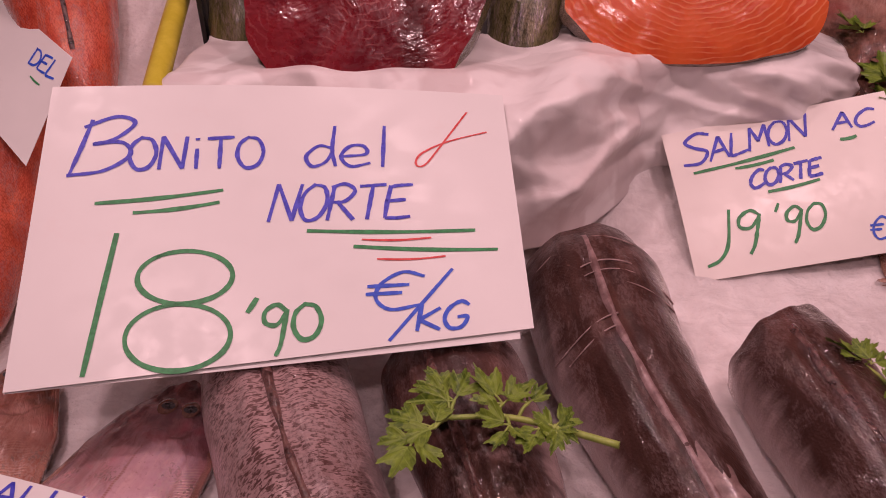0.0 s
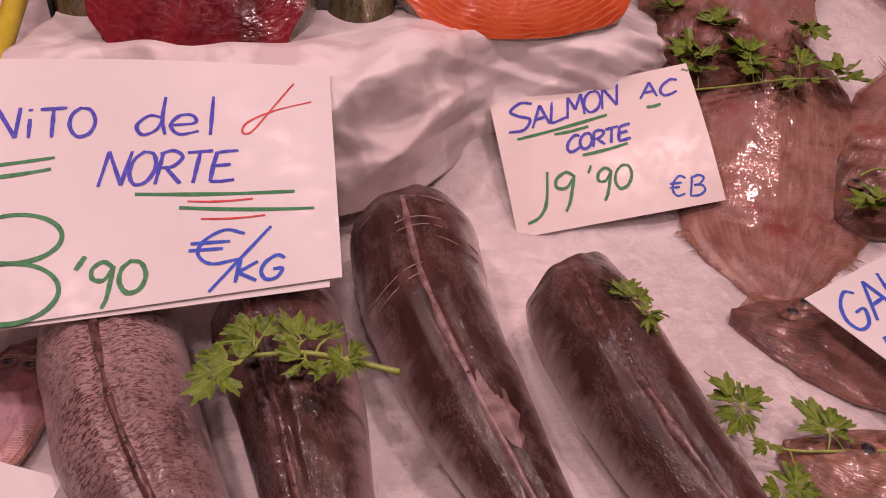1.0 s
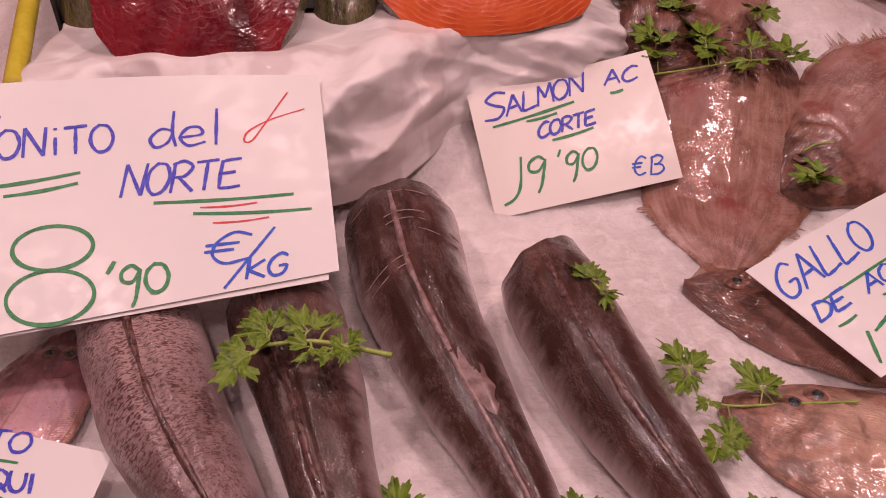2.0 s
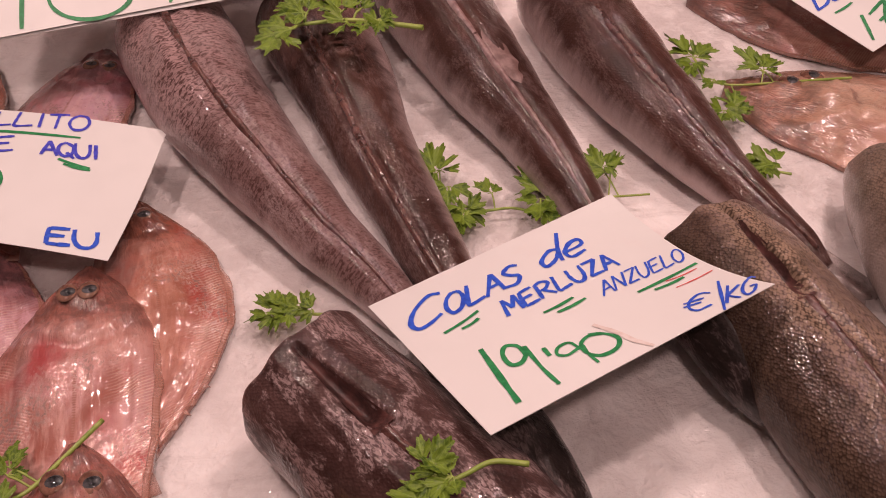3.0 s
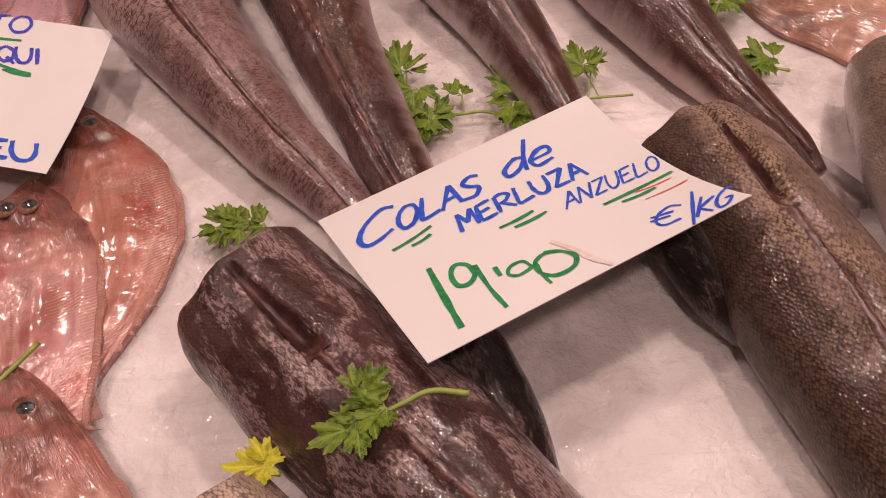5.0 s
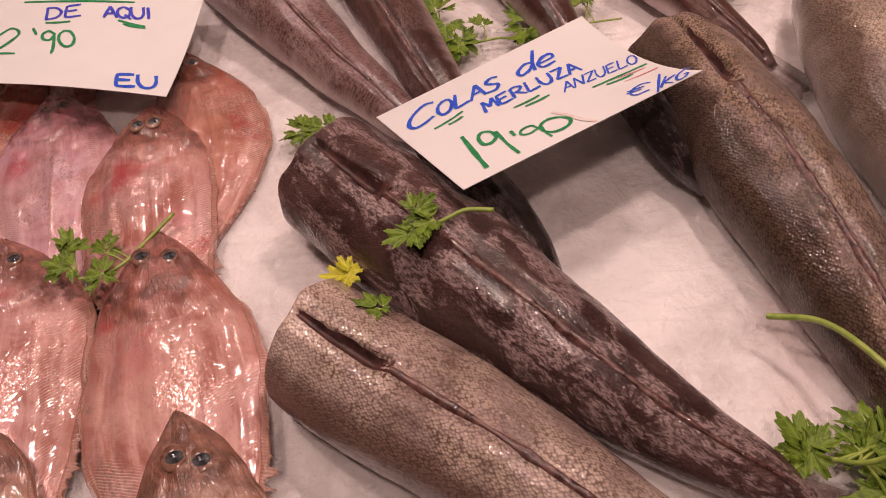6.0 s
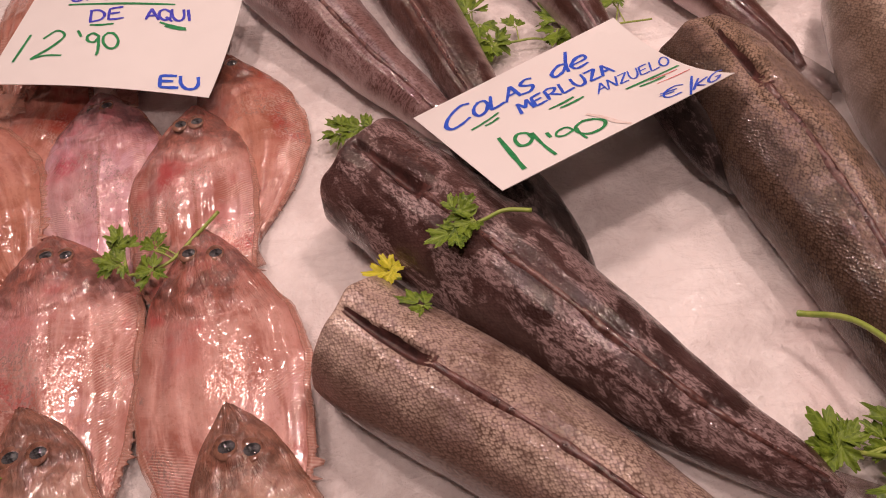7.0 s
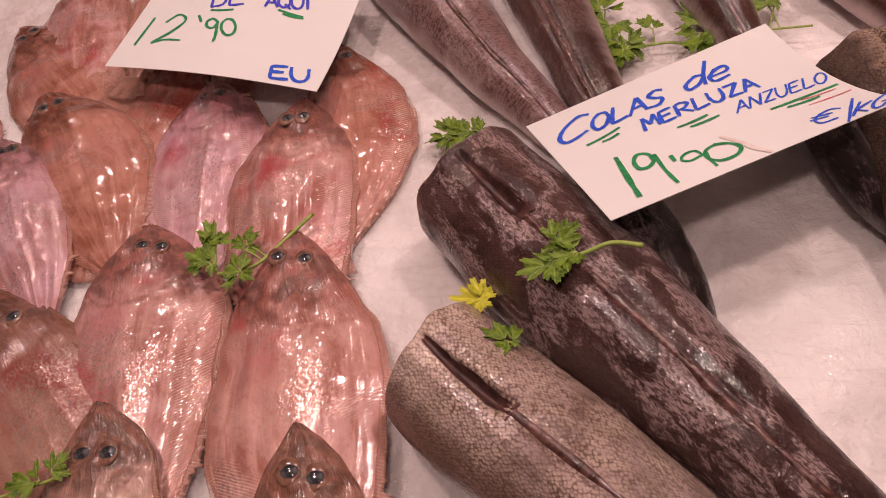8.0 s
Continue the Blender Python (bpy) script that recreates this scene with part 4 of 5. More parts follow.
crate = tagged(new("fish_crate"), "black plastic fish crate with a yellow rim", "crate")
part("base", block(-0.27, 0.87, 0.02, 0.30, 1.30, 0.150), BLACK_PLASTIC, crate)
part("back", block(-0.27, 1.28, 0.152, 0.30, 1.30, 0.42), BLACK_PLASTIC, crate)
part("rim", rod([(-0.268, 0.655, 0.165), (-0.284, 0.75, 0.185), (-0.300, 0.85, 0.205), (-0.315, 0.97, 0.23)], 0.0105, 10), YELLOW_PLASTIC, crate, "yellow plastic rim")
part("side", block(-0.272, 0.80, 0.152, -0.262, 1.28, 0.26), BLACK_PLASTIC, crate)


def paper_sheet():
    nu, nv = 170, 90
    verts = []
    for j in range(nv):
        v = j / (nv - 1)
        for i in range(nu):
            u = i / (nu - 1)
            x = -0.262 + 0.615 * u
            rim_y = float(np.interp(x, (-0.27, -0.10, 0.03, 0.10, 0.17, 0.29, 0.36), (0.690, 0.694, 0.704, 0.735, 0.782, 0.796, 0.812)))
            rim_z = float(np.interp(x, (-0.27, 0.0, 0.13, 0.29, 0.36), (0.174, 0.172, 0.166, 0.158, 0.146)))
            drop = float(np.interp(x, (-0.27, 0.08, 0.15, 0.36), (0.070, 0.070, 0.012, 0.004)))
            if v < 0.3:
                f = v / 0.3
                y, z = rim_y + 0.11 * (1 - f), rim_z - 0.004 * (1 - f)
            else:
                f = (v - 0.3) / 0.7
                y, z = rim_y - drop * f ** 0.8, rim_z + (0.035 - rim_z) * f ** 1.1
            crease = noise.voronoi((x * 8 + v * 0.7, v * 1.7, 2))[0]
            fold = abs(noise.noise((x * 7 + v * 1.5, v * 1.6, 7))) + 0.45 * abs(noise.noise((x * 15 - v * 3, v * 3.5, 3)))
            n = 0.012 - 0.055 * fold + 0.045 * crease[0] + 0.020 * noise.voronoi((x * 19 - v * 2, v * 4.5, 8))[0][0] + 0.004 * abs(noise.noise((x * 45, v * 9, 5)))
            amp = 0.15 if v < 0.26 else 0.15 + 0.85 * min((v - 0.26) * 5, 1, (1 - v) * 5)
            if x > 0.14:
                n = n * 0.6 - 0.004
            y -= n * amp
            z += n * amp * 0.5 + 0.010 * noise.noise((x * 16, 0, 4)) * max(0.5 - abs(v - 0.3), 0) * 2
            verts.append((x + 0.008 * noise.noise((x * 9, v * 9, 1)), y, z))
    return mesh("paper", verts, grid_faces(nv, nu))


sheet = tagged(part("wrapping_paper", paper_sheet(), WRAP), "crumpled white wrapping paper over the crate edge", "paper")
sheet.modifiers.new("thick", "SOLIDIFY").thickness = 0.0008


def steak(name, outline, depth, face_mat, skin_mat, m, label):
    """A slice of fish: a domed cut face and a band of skin. outline: half sizes by angle."""
    thing = tagged(new(name), label, "fish steak")
    seg, rings = 72, 14
    verts, uvs = [], []
    for i in range(rings):
        f = 1 - i / (rings - 1)
        for j in range(seg):
            w = 2 * math.pi * j / seg
            x, y = outline(w)
            z = 0.007 * (1 - f ** 4) + 0.003 * noise.noise((x * f * 40, y * f * 40, 1))
            verts.append((x * f, y * f, z))
            uvs.append((x * f, y * f))
    face = part("cut_face", mesh("cut_face", verts, grid_faces(rings, seg, True), uvs, uvs), face_mat, thing)
    bv, buv = [], []
    for i in range(6):
        f = i / 5
        for j in range(seg):
            w = 2 * math.pi * j / seg
            x, y = outline(w)
            k = 1.0 + 0.02 * math.sin(math.pi * f)
            bv.append((x * k, y * k, -depth * f))
            buv.append((f * depth, w * 0.1))
    part("skin", mesh("skin", bv, grid_faces(6, seg, True) + [tuple(5 * seg + j for j in range(seg))], buv, [(0.5, 0.5)] * len(bv)), skin_mat, thing, "band of dark skin")
    thing.matrix_basis = m
    return thing


def tuna_outline(w):
    r = 0.105 * (1 + 0.03 * math.sin(2 * w + 0.6) + 0.035 * math.sin(3 * w) + 0.02 * math.sin(7 * w + 1) + 0.012 * math.sin(13 * w))
    c, t = math.cos(w), math.sin(w)
    return r * math.copysign(abs(c) ** 0.8, c), r * math.copysign(abs(t) ** 0.85, t) * 0.92


def salmon_outline(w):
    c, t = math.cos(w), math.sin(w)
    x = 0.122 * math.copysign(abs(c) ** 0.6, c)
    y = 0.076 * math.copysign(abs(t) ** 0.7, t) * (1 - 0.25 * max(-c, 0) ** 2)
    notch = 0.020 * math.exp(-(t / 0.10) ** 2) if c > 0 else -0.006 * math.exp(-(t / 0.2) ** 2)
    return x - notch + 0.002 * math.sin(7 * w), y + 0.0015 * math.sin(9 * w)


steak("tuna_steak", tuna_outline, 0.05, TUNA, OLIVE_SKIN, pose(-0.100, 0.738, 0.234, 60, 0, 0), "thick deep-red tuna steak on white paper")
steak("salmon_steak", salmon_outline, 0.035, SALMON, SILVER_SKIN, pose(0.194, 0.808, 0.222, 58, 0, 4), "orange salmon steak with pale fat lines")
hake([(0.030, 0.760, 0.012), (0.034, 0.790, 0.030), (0.045, 0.86, 0.043), (0.05, 0.96, 0.05), (0.05, 1.06, 0.04)], OLIVE_SKIN, "dark grey-green fish between the two steaks", sink=2.6, fin=False, tail=False, cut=False, seed=41, name="grey_fish", group="fish in the crate")
hake([(-0.222, 0.760, 0.012), (-0.225, 0.790, 0.032), (-0.235, 0.86, 0.045), (-0.245, 0.96, 0.05), (-0.25, 1.06, 0.04)], OLIVE_SKIN, "dark olive fish beside the tuna steak", sink=2.6, fin=False, tail=False, cut=False, seed=42, name="olive_fish", group="fish in the crate")

# ---- price cards ----
# Pen strokes of each letter in a unit box, as x,y pairs; ~ marks a rounded stroke.
GLYPHS = {
    "A": "0,0 .5,1 1,0|.18,.36 .85,.40", "B": "~.1,.98 .08,.5 .04,0|~.0,.85 .5,1 .85,.85 .6,.58 .25,.52|~.25,.52 .75,.5 .95,.25 .6,.02 .0,.0",
    "C": "~1,.92 .6,1 .15,.7 .02,.3 .25,.02 .6,.02 1,.18", "D": "~.1,1 .08,.5 .05,0|~.0,.95 .6,.9 .95,.5 .7,.1 .0,0",
    "E": "~.95,.98 .4,.95 .1,.9|.12,.95 .06,.5 .05,.03|.05,.03 .5,.02 1,.06|.08,.5 .75,.54", "G": "~.95,.85 .6,1 .15,.75 .0,.35 .25,.02 .7,.05 .9,.4 .5,.42",
    "I": ".5,1 .5,0", "K": ".15,1 .05,0|.9,.8 .1,.4 .95,.0", "L": "~.2,1 .12,.5 .08,.05 .4,.02 1,.10", "M": ".0,0 .12,1 .5,.35 .88,1 1,0",
    "N": ".0,0 .12,1 .85,.02 1,1", "O": "~.45,1 .1,.75 .02,.35 .3,.02 .75,.1 .98,.5 .8,.9 .4,.98", "Q": "~.5,1 .1,.75 .05,.3 .4,.02 .85,.2 .95,.7 .5,1|.55,.3 1,-.1",
    "R": "~.1,.95 .08,.5 .04,0|~.0,.9 .5,1 .9,.8 .6,.52 .15,.48|.3,.5 1,.0", "S": "~.95,.9 .5,1 .1,.78 .4,.55 .85,.35 .6,.03 .0,.05",
    "T": ".5,.95 .45,0|.0,.93 1,.98", "U": "~.05,1 .05,.4 .3,.02 .7,.05 .92,.4 .95,1", "Z": ".05,.95 .95,.98 .1,.03 1,.05",
    "i": ".5,.62 .45,0|.52,.95 .53,.88", "d": "~.8,.55 .4,.6 .05,.3 .25,.02 .65,.15 .85,.5|~.85,1.2 .82,.5 .95,.02", "e": "~.05,.3 .8,.38 .7,.62 .3,.6 .05,.3 .35,.02 .95,.12", "l": ".5,1.25 .5,0",
    "0": "~.45,1 .1,.75 .02,.35 .3,.02 .75,.1 .98,.5 .8,.9 .4,.98", "1": ".6,1 .3,.0", "2": "~.1,.75 .45,1 .8,.75 .5,.35 .0,.02 .4,.08 1,.0", "7": "~.0,.85 .5,.95 .95,.98 .6,.5 .4,0|.25,.45 .8,.5",
    "8": "~.75,.92 .45,1 .12,.88 .06,.72 .45,.56 .9,.38 .98,.18 .5,0 .04,.14 .02,.34 .5,.55 .85,.68 .92,.84 .6,.98 .3,.93",
    "9": "~.85,.8 .5,1 .1,.82 .1,.52 .5,.45 .85,.8|~.85,.85 .75,.4 .62,-.1 .45,-.38", "3": "~.1,.9 .6,1 .8,.75 .4,.55 .9,.35 .7,.02 .05,.08", "'": ".6,1 .3,.6", ",": ".5,.15 .3,-.2",
    "€": "~1,.88 .6,1 .25,.7 .2,.3 .5,.02 1,.12|.0,.62 .75,.66|.0,.42 .65,.45", "/": "1,1.1 .0,-.15",
}


def strokes(text):
    for piece in GLYPHS[text].split("|"):
        rounded = piece.startswith("~")
        pts = [tuple(float(v) for v in xy.split(",")) for xy in piece.lstrip("~").split()]
        yield np.array(spline(pts, 7 * len(pts)) if rounded or len(pts) == 2 else [p for i in range(len(pts) - 1) for p in np.linspace(pts[i], pts[i + 1], 6)])


class Card:
    """A card given by its four corners, with a sag; u runs along the top, v down the side."""

    def __init__(self, name, corners, material, label, sag=lambda u, v: 0.0, sheets=1):
        self.c = [Vector(p) for p in corners]
        self.sag = sag
        self.wide = (self.c[1] - self.c[0]).length
        self.tall = (self.c[3] - self.c[0]).length
        self.thing = tagged(new(name), label, "price card", "price cards on the fish")
        for n in range(sheets):
            verts, cols, rows = [], 25, 19
            for top in (0.0, -0.0005):
                for j in range(rows):
                    for i in range(cols):
                        verts.append(self.at(i / (cols - 1) * (1 - 0.028 * n), j / (rows - 1) * (1 + 0.024 * n * i / (cols - 1)), top - 0.0022 * n))
            f = grid_faces(rows, cols)
            k = rows * cols
            faces = [tuple(reversed(q)) for q in f] + [tuple(k + v for v in q) for q in f]
            for i in range(cols - 1):
                faces += [(i, i + 1, k + i + 1, k + i), (k - cols + i + 1, k - cols + i, 2 * k - cols + i, 2 * k - cols + i + 1)]
            for j in range(rows - 1):
                a, b = j * cols, j * cols + cols - 1
                faces += [(a + cols, a, k + a, k + a + cols), (b, b + cols, k + b + cols, k + b)]
            part("sheet", mesh("sheet", verts, faces, smooth=False), material, self.thing)

    def at(self, u, v, lift=0.0):
        a, b, c, d = self.c
        u, v, lift = float(u), float(v), float(lift)
        p = (1 - v) * ((1 - u) * a + u * b) + v * ((1 - u) * d + u * c)
        du = (1 - v) * (b - a) + v * (c - d)
        dv = (1 - u) * (d - a) + u * (c - b)
        return p + dv.cross(du).normalized() * (self.sag(u, v) + lift)

    def ribbon(self, line, width):
        line = np.asarray(line, float)
        verts, n = [], len(line)
        for i in range(n):
            d = (line[min(i + 1, n - 1)] - line[max(i - 1, 0)]) * (self.wide, self.tall)
            d /= np.linalg.norm(d) + 1e-9
            w = width / 2 * (0.82 + 0.3 * noise.noise((i * 0.35, float(line[0][0]) * 31, float(line[0][1]) * 17)) + 0.2 * math.sin(math.pi * i / max(n - 1, 1)))
            for k in (-1, 1):
                u, v = line[i][0] - d[1] * w * k / self.wide, line[i][1] + d[0] * w * k / self.tall
                verts.append(self.at(u, v, 0.0005))
        return verts, grid_faces(n, 2)

    def draw(self, lines, width, ink, label):
        verts, faces = [], []
        for line in lines:
            v, f = self.ribbon(line, width)
            faces += [tuple(len(verts) + k for k in q) for q in f]
            verts += v
        return part("lettering", mesh("lettering", verts, faces), ink, self.thing, label)

    def letter(self, text, start, end, top, width, ink, colour, gap=0.16):
        """Letters from start to end along the base line; top: the upper left of the first letter."""
        start, end, top = (np.array(p) for p in (start, end, top))
        up = top - start
        slots = [0.55 if ch in "iIl1',/" else 1.0 for ch in text]
        total, x, lines = sum(slots) + gap * (len(text) - 1), 0.0, []
        for ch, slot in zip(text, slots):
            if ch != " ":
                for s in strokes(ch):
                    lines.append([start + (end - start) * (x + px * slot) / total + up * py for px, py in s])
            x += slot + gap
        return self.draw(lines, width, ink, f'{colour} marker writing "{text}"')

    def rule(self, a, b, width, ink, label):
        a, b = np.array(a), np.array(b)
        bow = np.array([0.0, 0.006])
        return self.draw([[a + (b - a) * t + bow * math.sin(math.pi * t) for t in np.linspace(0, 1, 12)]], width, ink, label)


RULE = "green marker underline"
bonito = Card("price_card", [(-0.317, 0.599, 0.198), (0.020, 0.657, 0.170), (0.043, 0.451, 0.096), (-0.278, 0.386, 0.087)], CARD,
              "large white handwritten price card for tuna, two sheets", lambda u, v: 0.006 * math.sin(math.pi * u) * (1 - v), 2)
bonito.letter("B", (0.058, 0.343), (0.182, 0.330), (0.085, 0.134), 0.0034, NAVY_INK, "blue")
bonito.letter("ONiTO", (0.183, 0.334), (0.464, 0.346), (0.180, 0.209), 0.0032, NAVY_INK, "blue", 0.1)
bonito.letter("del", (0.547, 0.348), (0.735, 0.355), (0.552, 0.205), 0.0030, NAVY_INK, "blue", 0.05)
bonito.letter("NORTE", (0.477, 0.550), (0.769, 0.565), (0.490, 0.412), 0.0032, NAVY_INK, "blue", 0.06)
bonito.draw([[(0.175 - 0.033 * t, 0.554 + 0.43 * t) for t in np.linspace(0, 1, 10)]], 0.0040, GREEN_INK, 'green marker figure "1"')
for mid, wide, tall, first in (((0.318, 0.716), (0.093, 0.014), (0.004, 0.084), 1.9), ((0.313, 0.900), (0.100, 0.017), (0.005, 0.098), 1.7)):
    loop = [(mid[0] + wide[0] * math.cos(w) + tall[0] * math.sin(w), mid[1] + wide[1] * math.cos(w) - tall[1] * math.sin(w)) for w in np.linspace(first, first + 6.7, 48)]
    bonito.draw([loop], 0.0036, GREEN_INK, 'green marker loop of the figure "8"')
bonito.draw([[(0.461, 0.805), (0.452, 0.828), (0.443, 0.849)]], 0.0034, GREEN_INK, "green marker comma")
bonito.letter("90", (0.474, 0.945), (0.589, 0.955), (0.472, 0.830), 0.0036, GREEN_INK, "green", 0.05)
bonito.letter("€", (0.666, 0.881), (0.777, 0.895), (0.684, 0.753), 0.0030, BLUE_INK, "blue")
bonito.draw([[(0.850, 0.764), (0.80, 0.85), (0.717, 0.986)]], 0.0030, BLUE_INK, "blue marker slash")
bonito.letter("KG", (0.769, 0.965), (0.874, 0.972), (0.777, 0.876), 0.0032, BLUE_INK, "blue", 0.1)
for a, b in (((0.123, 0.447), (0.382, 0.424)), ((0.202, 0.488), (0.376, 0.468)), ((0.556, 0.590), (0.904, 0.624)), ((0.651, 0.657), (0.947, 0.704))):
    bonito.rule(a, b, 0.0034, GREEN_INK, RULE)
for a, b in (((0.668, 0.634), (0.811, 0.643)), ((0.698, 0.708), (0.838, 0.716))):
    bonito.rule(a, b, 0.0018, RED_INK, "thin red marker underline")
bonito.draw([spline([(0.911, 0.100), (0.833, 0.293), (0.805, 0.350), (0.788, 0.345), (0.800, 0.300), (0.860, 0.245), (0.952, 0.195)], 40)], 0.0017, RED_INK, "thin red marker loop")

salmon = Card("price_card", [(0.170, 0.758, 0.090), (0.374, 0.785, 0.125), (0.397, 0.663, 0.033), (0.193, 0.640, 0.004)], CARD_WET,
              "damp shiny handwritten price card for salmon", lambda u, v: 0.004 * math.sin(math.pi * v))
salmon.letter("S", (0.060, 0.259), (0.187, 0.257), (0.085, 0.042), 0.0034, NAVY_INK, "blue")
salmon.letter("ALMON", (0.179, 0.254), (0.620, 0.207), (0.195, 0.095), 0.0030, NAVY_INK, "blue", 0.02)
salmon.letter("AC", (0.727, 0.198), (0.908, 0.215), (0.750, 0.086), 0.0030, NAVY_INK, "blue")
salmon.letter("CORTE", (0.314, 0.483), (0.629, 0.472), (0.332, 0.371), 0.0032, NAVY_INK, "blue", 0.02)
salmon.draw([spline([(0.200, 0.589), (0.165, 0.80), (0.119, 0.888), (0.060, 0.919)], 20)], 0.0032, GREEN_INK, 'green marker figure "1"')
salmon.letter("9", (0.205, 0.810), (0.320, 0.810), (0.229, 0.618), 0.0032, GREEN_INK, "green")
salmon.draw([[(0.411, 0.604), (0.400, 0.63), (0.389, 0.654)]], 0.0028, GREEN_INK, "green marker comma")
salmon.letter("90", (0.410, 0.800), (0.581, 0.800), (0.433, 0.639), 0.0030, GREEN_INK, "green", 0.06)
salmon.letter("€B", (0.742, 0.911), (0.912, 0.945), (0.767, 0.779), 0.0022, BLUE_INK, "blue", 0.3)
for a, b in (((0.094, 0.313), (0.547, 0.265)), ((0.274, 0.331), (0.444, 0.322)), ((0.745, 0.268), (0.817, 0.265)), ((0.383, 0.521), (0.610, 0.499))):
    salmon.rule(a, b, 0.0032, GREEN_INK, RULE)

colas = Card("price_card", [(0.032, 0.119, 0.044), (0.205, 0.202, 0.045), (0.262, 0.072, 0.090), (0.091, -0.011, 0.097)], CARD,
             "white handwritten price card for hake tails, curled", lambda u, v: -0.013 * 4 * v * (1 - v) * max(u - 0.35, 0) ** 1.5 * 1.9)
colas.letter("C", (0.039, 0.313), (0.151, 0.314), (0.106, 0.126), 0.0033, BLUE_INK, "blue", 0.1)
colas.letter("OLAS", (0.172, 0.314), (0.456, 0.316), (0.212, 0.175), 0.0031, BLUE_INK, "blue", 0.08)
colas.letter("de", (0.538, 0.285), (0.723, 0.286), (0.612, 0.12), 0.0031, BLUE_INK, "blue", 0.05)
colas.letter("MERLUZA", (0.312, 0.487), (0.76, 0.45), (0.329, 0.378), 0.0027, BLUE_INK, "blue", 0.12)
colas.letter("ANZUELO", (0.599, 0.611), (0.963, 0.567), (0.635, 0.512), 0.0016, BLUE_INK, "blue", 0.12)
colas.letter("€", (0.705, 0.915), (0.793, 0.943), (0.771, 0.817), 0.0018, BLUE_INK, "blue", 0.1)
colas.draw([spline([(0.925, 0.801), (0.799, 1.0)], 8)], 0.0019, BLUE_INK, "blue marker slash")
colas.letter("KG", (0.829, 0.968), (0.945, 0.985), (0.911, 0.859), 0.002, BLUE_INK, "blue", 0.1)
colas.draw([spline([(0.161, 0.591), (0.14, 0.765), (0.121, 0.932)], 14)], 0.0036, GREEN_INK, 'green marker figure "1"')
colas.draw([spline([(0.248, 0.735), (0.250, 0.668), (0.222, 0.640), (0.195, 0.680), (0.190, 0.742), (0.215, 0.760), (0.245, 0.735), (0.262, 0.690), (0.249, 0.832), (0.246, 0.943)], 50)], 0.0029, GREEN_INK, 'green marker figure "9"')
colas.draw([spline([(0.301, 0.742), (0.296, 0.795)], 6)], 0.0030, GREEN_INK, "green marker comma")
colas.draw([spline([(0.379, 0.827), (0.371, 0.779), (0.335, 0.776), (0.315, 0.806), (0.334, 0.834), (0.379, 0.827), (0.392, 0.825), (0.382, 0.88), (0.381, 0.938)], 44)], 0.0021, GREEN_INK, 'green marker figure "9"')
colas.draw([spline([(0.434, 0.785), (0.472, 0.813), (0.491, 0.87), (0.461, 0.914), (0.408, 0.915), (0.382, 0.87), (0.39, 0.818), (0.43, 0.792), (0.471, 0.814)], 40)], 0.0026, GREEN_INK, 'green marker figure "0"')
for a, b in (((0.118, 0.406), (0.256, 0.369)), ((0.17, 0.43), (0.237, 0.415)), ((0.4, 0.56), (0.52, 0.542)), ((0.435, 0.592), (0.548, 0.577)), ((0.695, 0.668), (0.972, 0.617)), ((0.744, 0.694), (0.87, 0.683))):
    colas.rule(a, b, 0.0026, GREEN_INK, RULE)
for a, b in (((0.806, 0.667), (0.943, 0.656)), ((0.803, 0.733), (0.97, 0.711))):
    colas.rule(a, b, 0.0009, RED_INK, "thin red marker underline")
colas.draw([spline([(0.476, 0.745), (0.505, 0.839), (0.516, 0.914), (0.541, 0.991)], 14)], 0.0036, STAIN, "pale brown smear")

gallo = Card("price_card", [(0.400, 0.483, 0.050), (0.563, 0.568, 0.070), (0.634, 0.448, 0.055), (0.472, 0.363, 0.035)], CARD,
             "white handwritten price card for local megrim", lambda u, v: 0.003 * math.sin(math.pi * u))
gallo.letter("GALLO", (0.015, 0.325), (0.640, 0.310), (0.085, 0.085), 0.0030, BLUE_INK, "blue", 0.06)
gallo.letter("DE AQUI", (0.030, 0.545), (0.700, 0.570), (0.080, 0.420), 0.0029, BLUE_INK, "blue", 0.06)
gallo.letter("17,90", (0.040, 0.936), (0.600, 0.920), (0.114, 0.740), 0.0032, GREEN_INK, "green", 0.1)
for a, b in (((0.107, 0.437), (0.833, 0.405)), ((0.383, 0.610), (0.780, 0.625)), ((0.076, 0.627), (0.193, 0.624)), ((0.50, 0.66), (0.74, 0.665))):
    gallo.rule(a, b, 0.0026, GREEN_INK, RULE)

gallito = Card("price_card", [(-0.330, 0.373, 0.042), (-0.121, 0.321, 0.038), (-0.140, 0.179, 0.042), (-0.349, 0.232, 0.048)], CARD,
               "white handwritten price card for small megrim", lambda u, v: 0.005 * math.sin(math.pi * u) - 0.008 * 4 * v * (1 - v) * max(u - 0.5, 0))
gallito.letter("GALLITO", (0.200, 0.165), (0.724, 0.105), (0.185, 0.040), 0.0026, NAVY_INK, "blue", 0.08)
gallito.letter("DE", (0.350, 0.390), (0.505, 0.345), (0.325, 0.265), 0.0028, NAVY_INK, "blue")
gallito.letter("AQUI", (0.606, 0.340), (0.815, 0.310), (0.583, 0.232), 0.0030, NAVY_INK, "blue", 0.02)
gallito.letter("12", (0.060, 0.800), (0.300, 0.726), (0.050, 0.530), 0.0028, GREEN_INK, "green", 0.2)
gallito.draw([[(0.317, 0.478), (0.333, 0.51), (0.348, 0.540)]], 0.0026, GREEN_INK, "green marker comma")
gallito.letter("90", (0.410, 0.665), (0.552, 0.640), (0.362, 0.511), 0.0028, GREEN_INK, "green", 0.05)
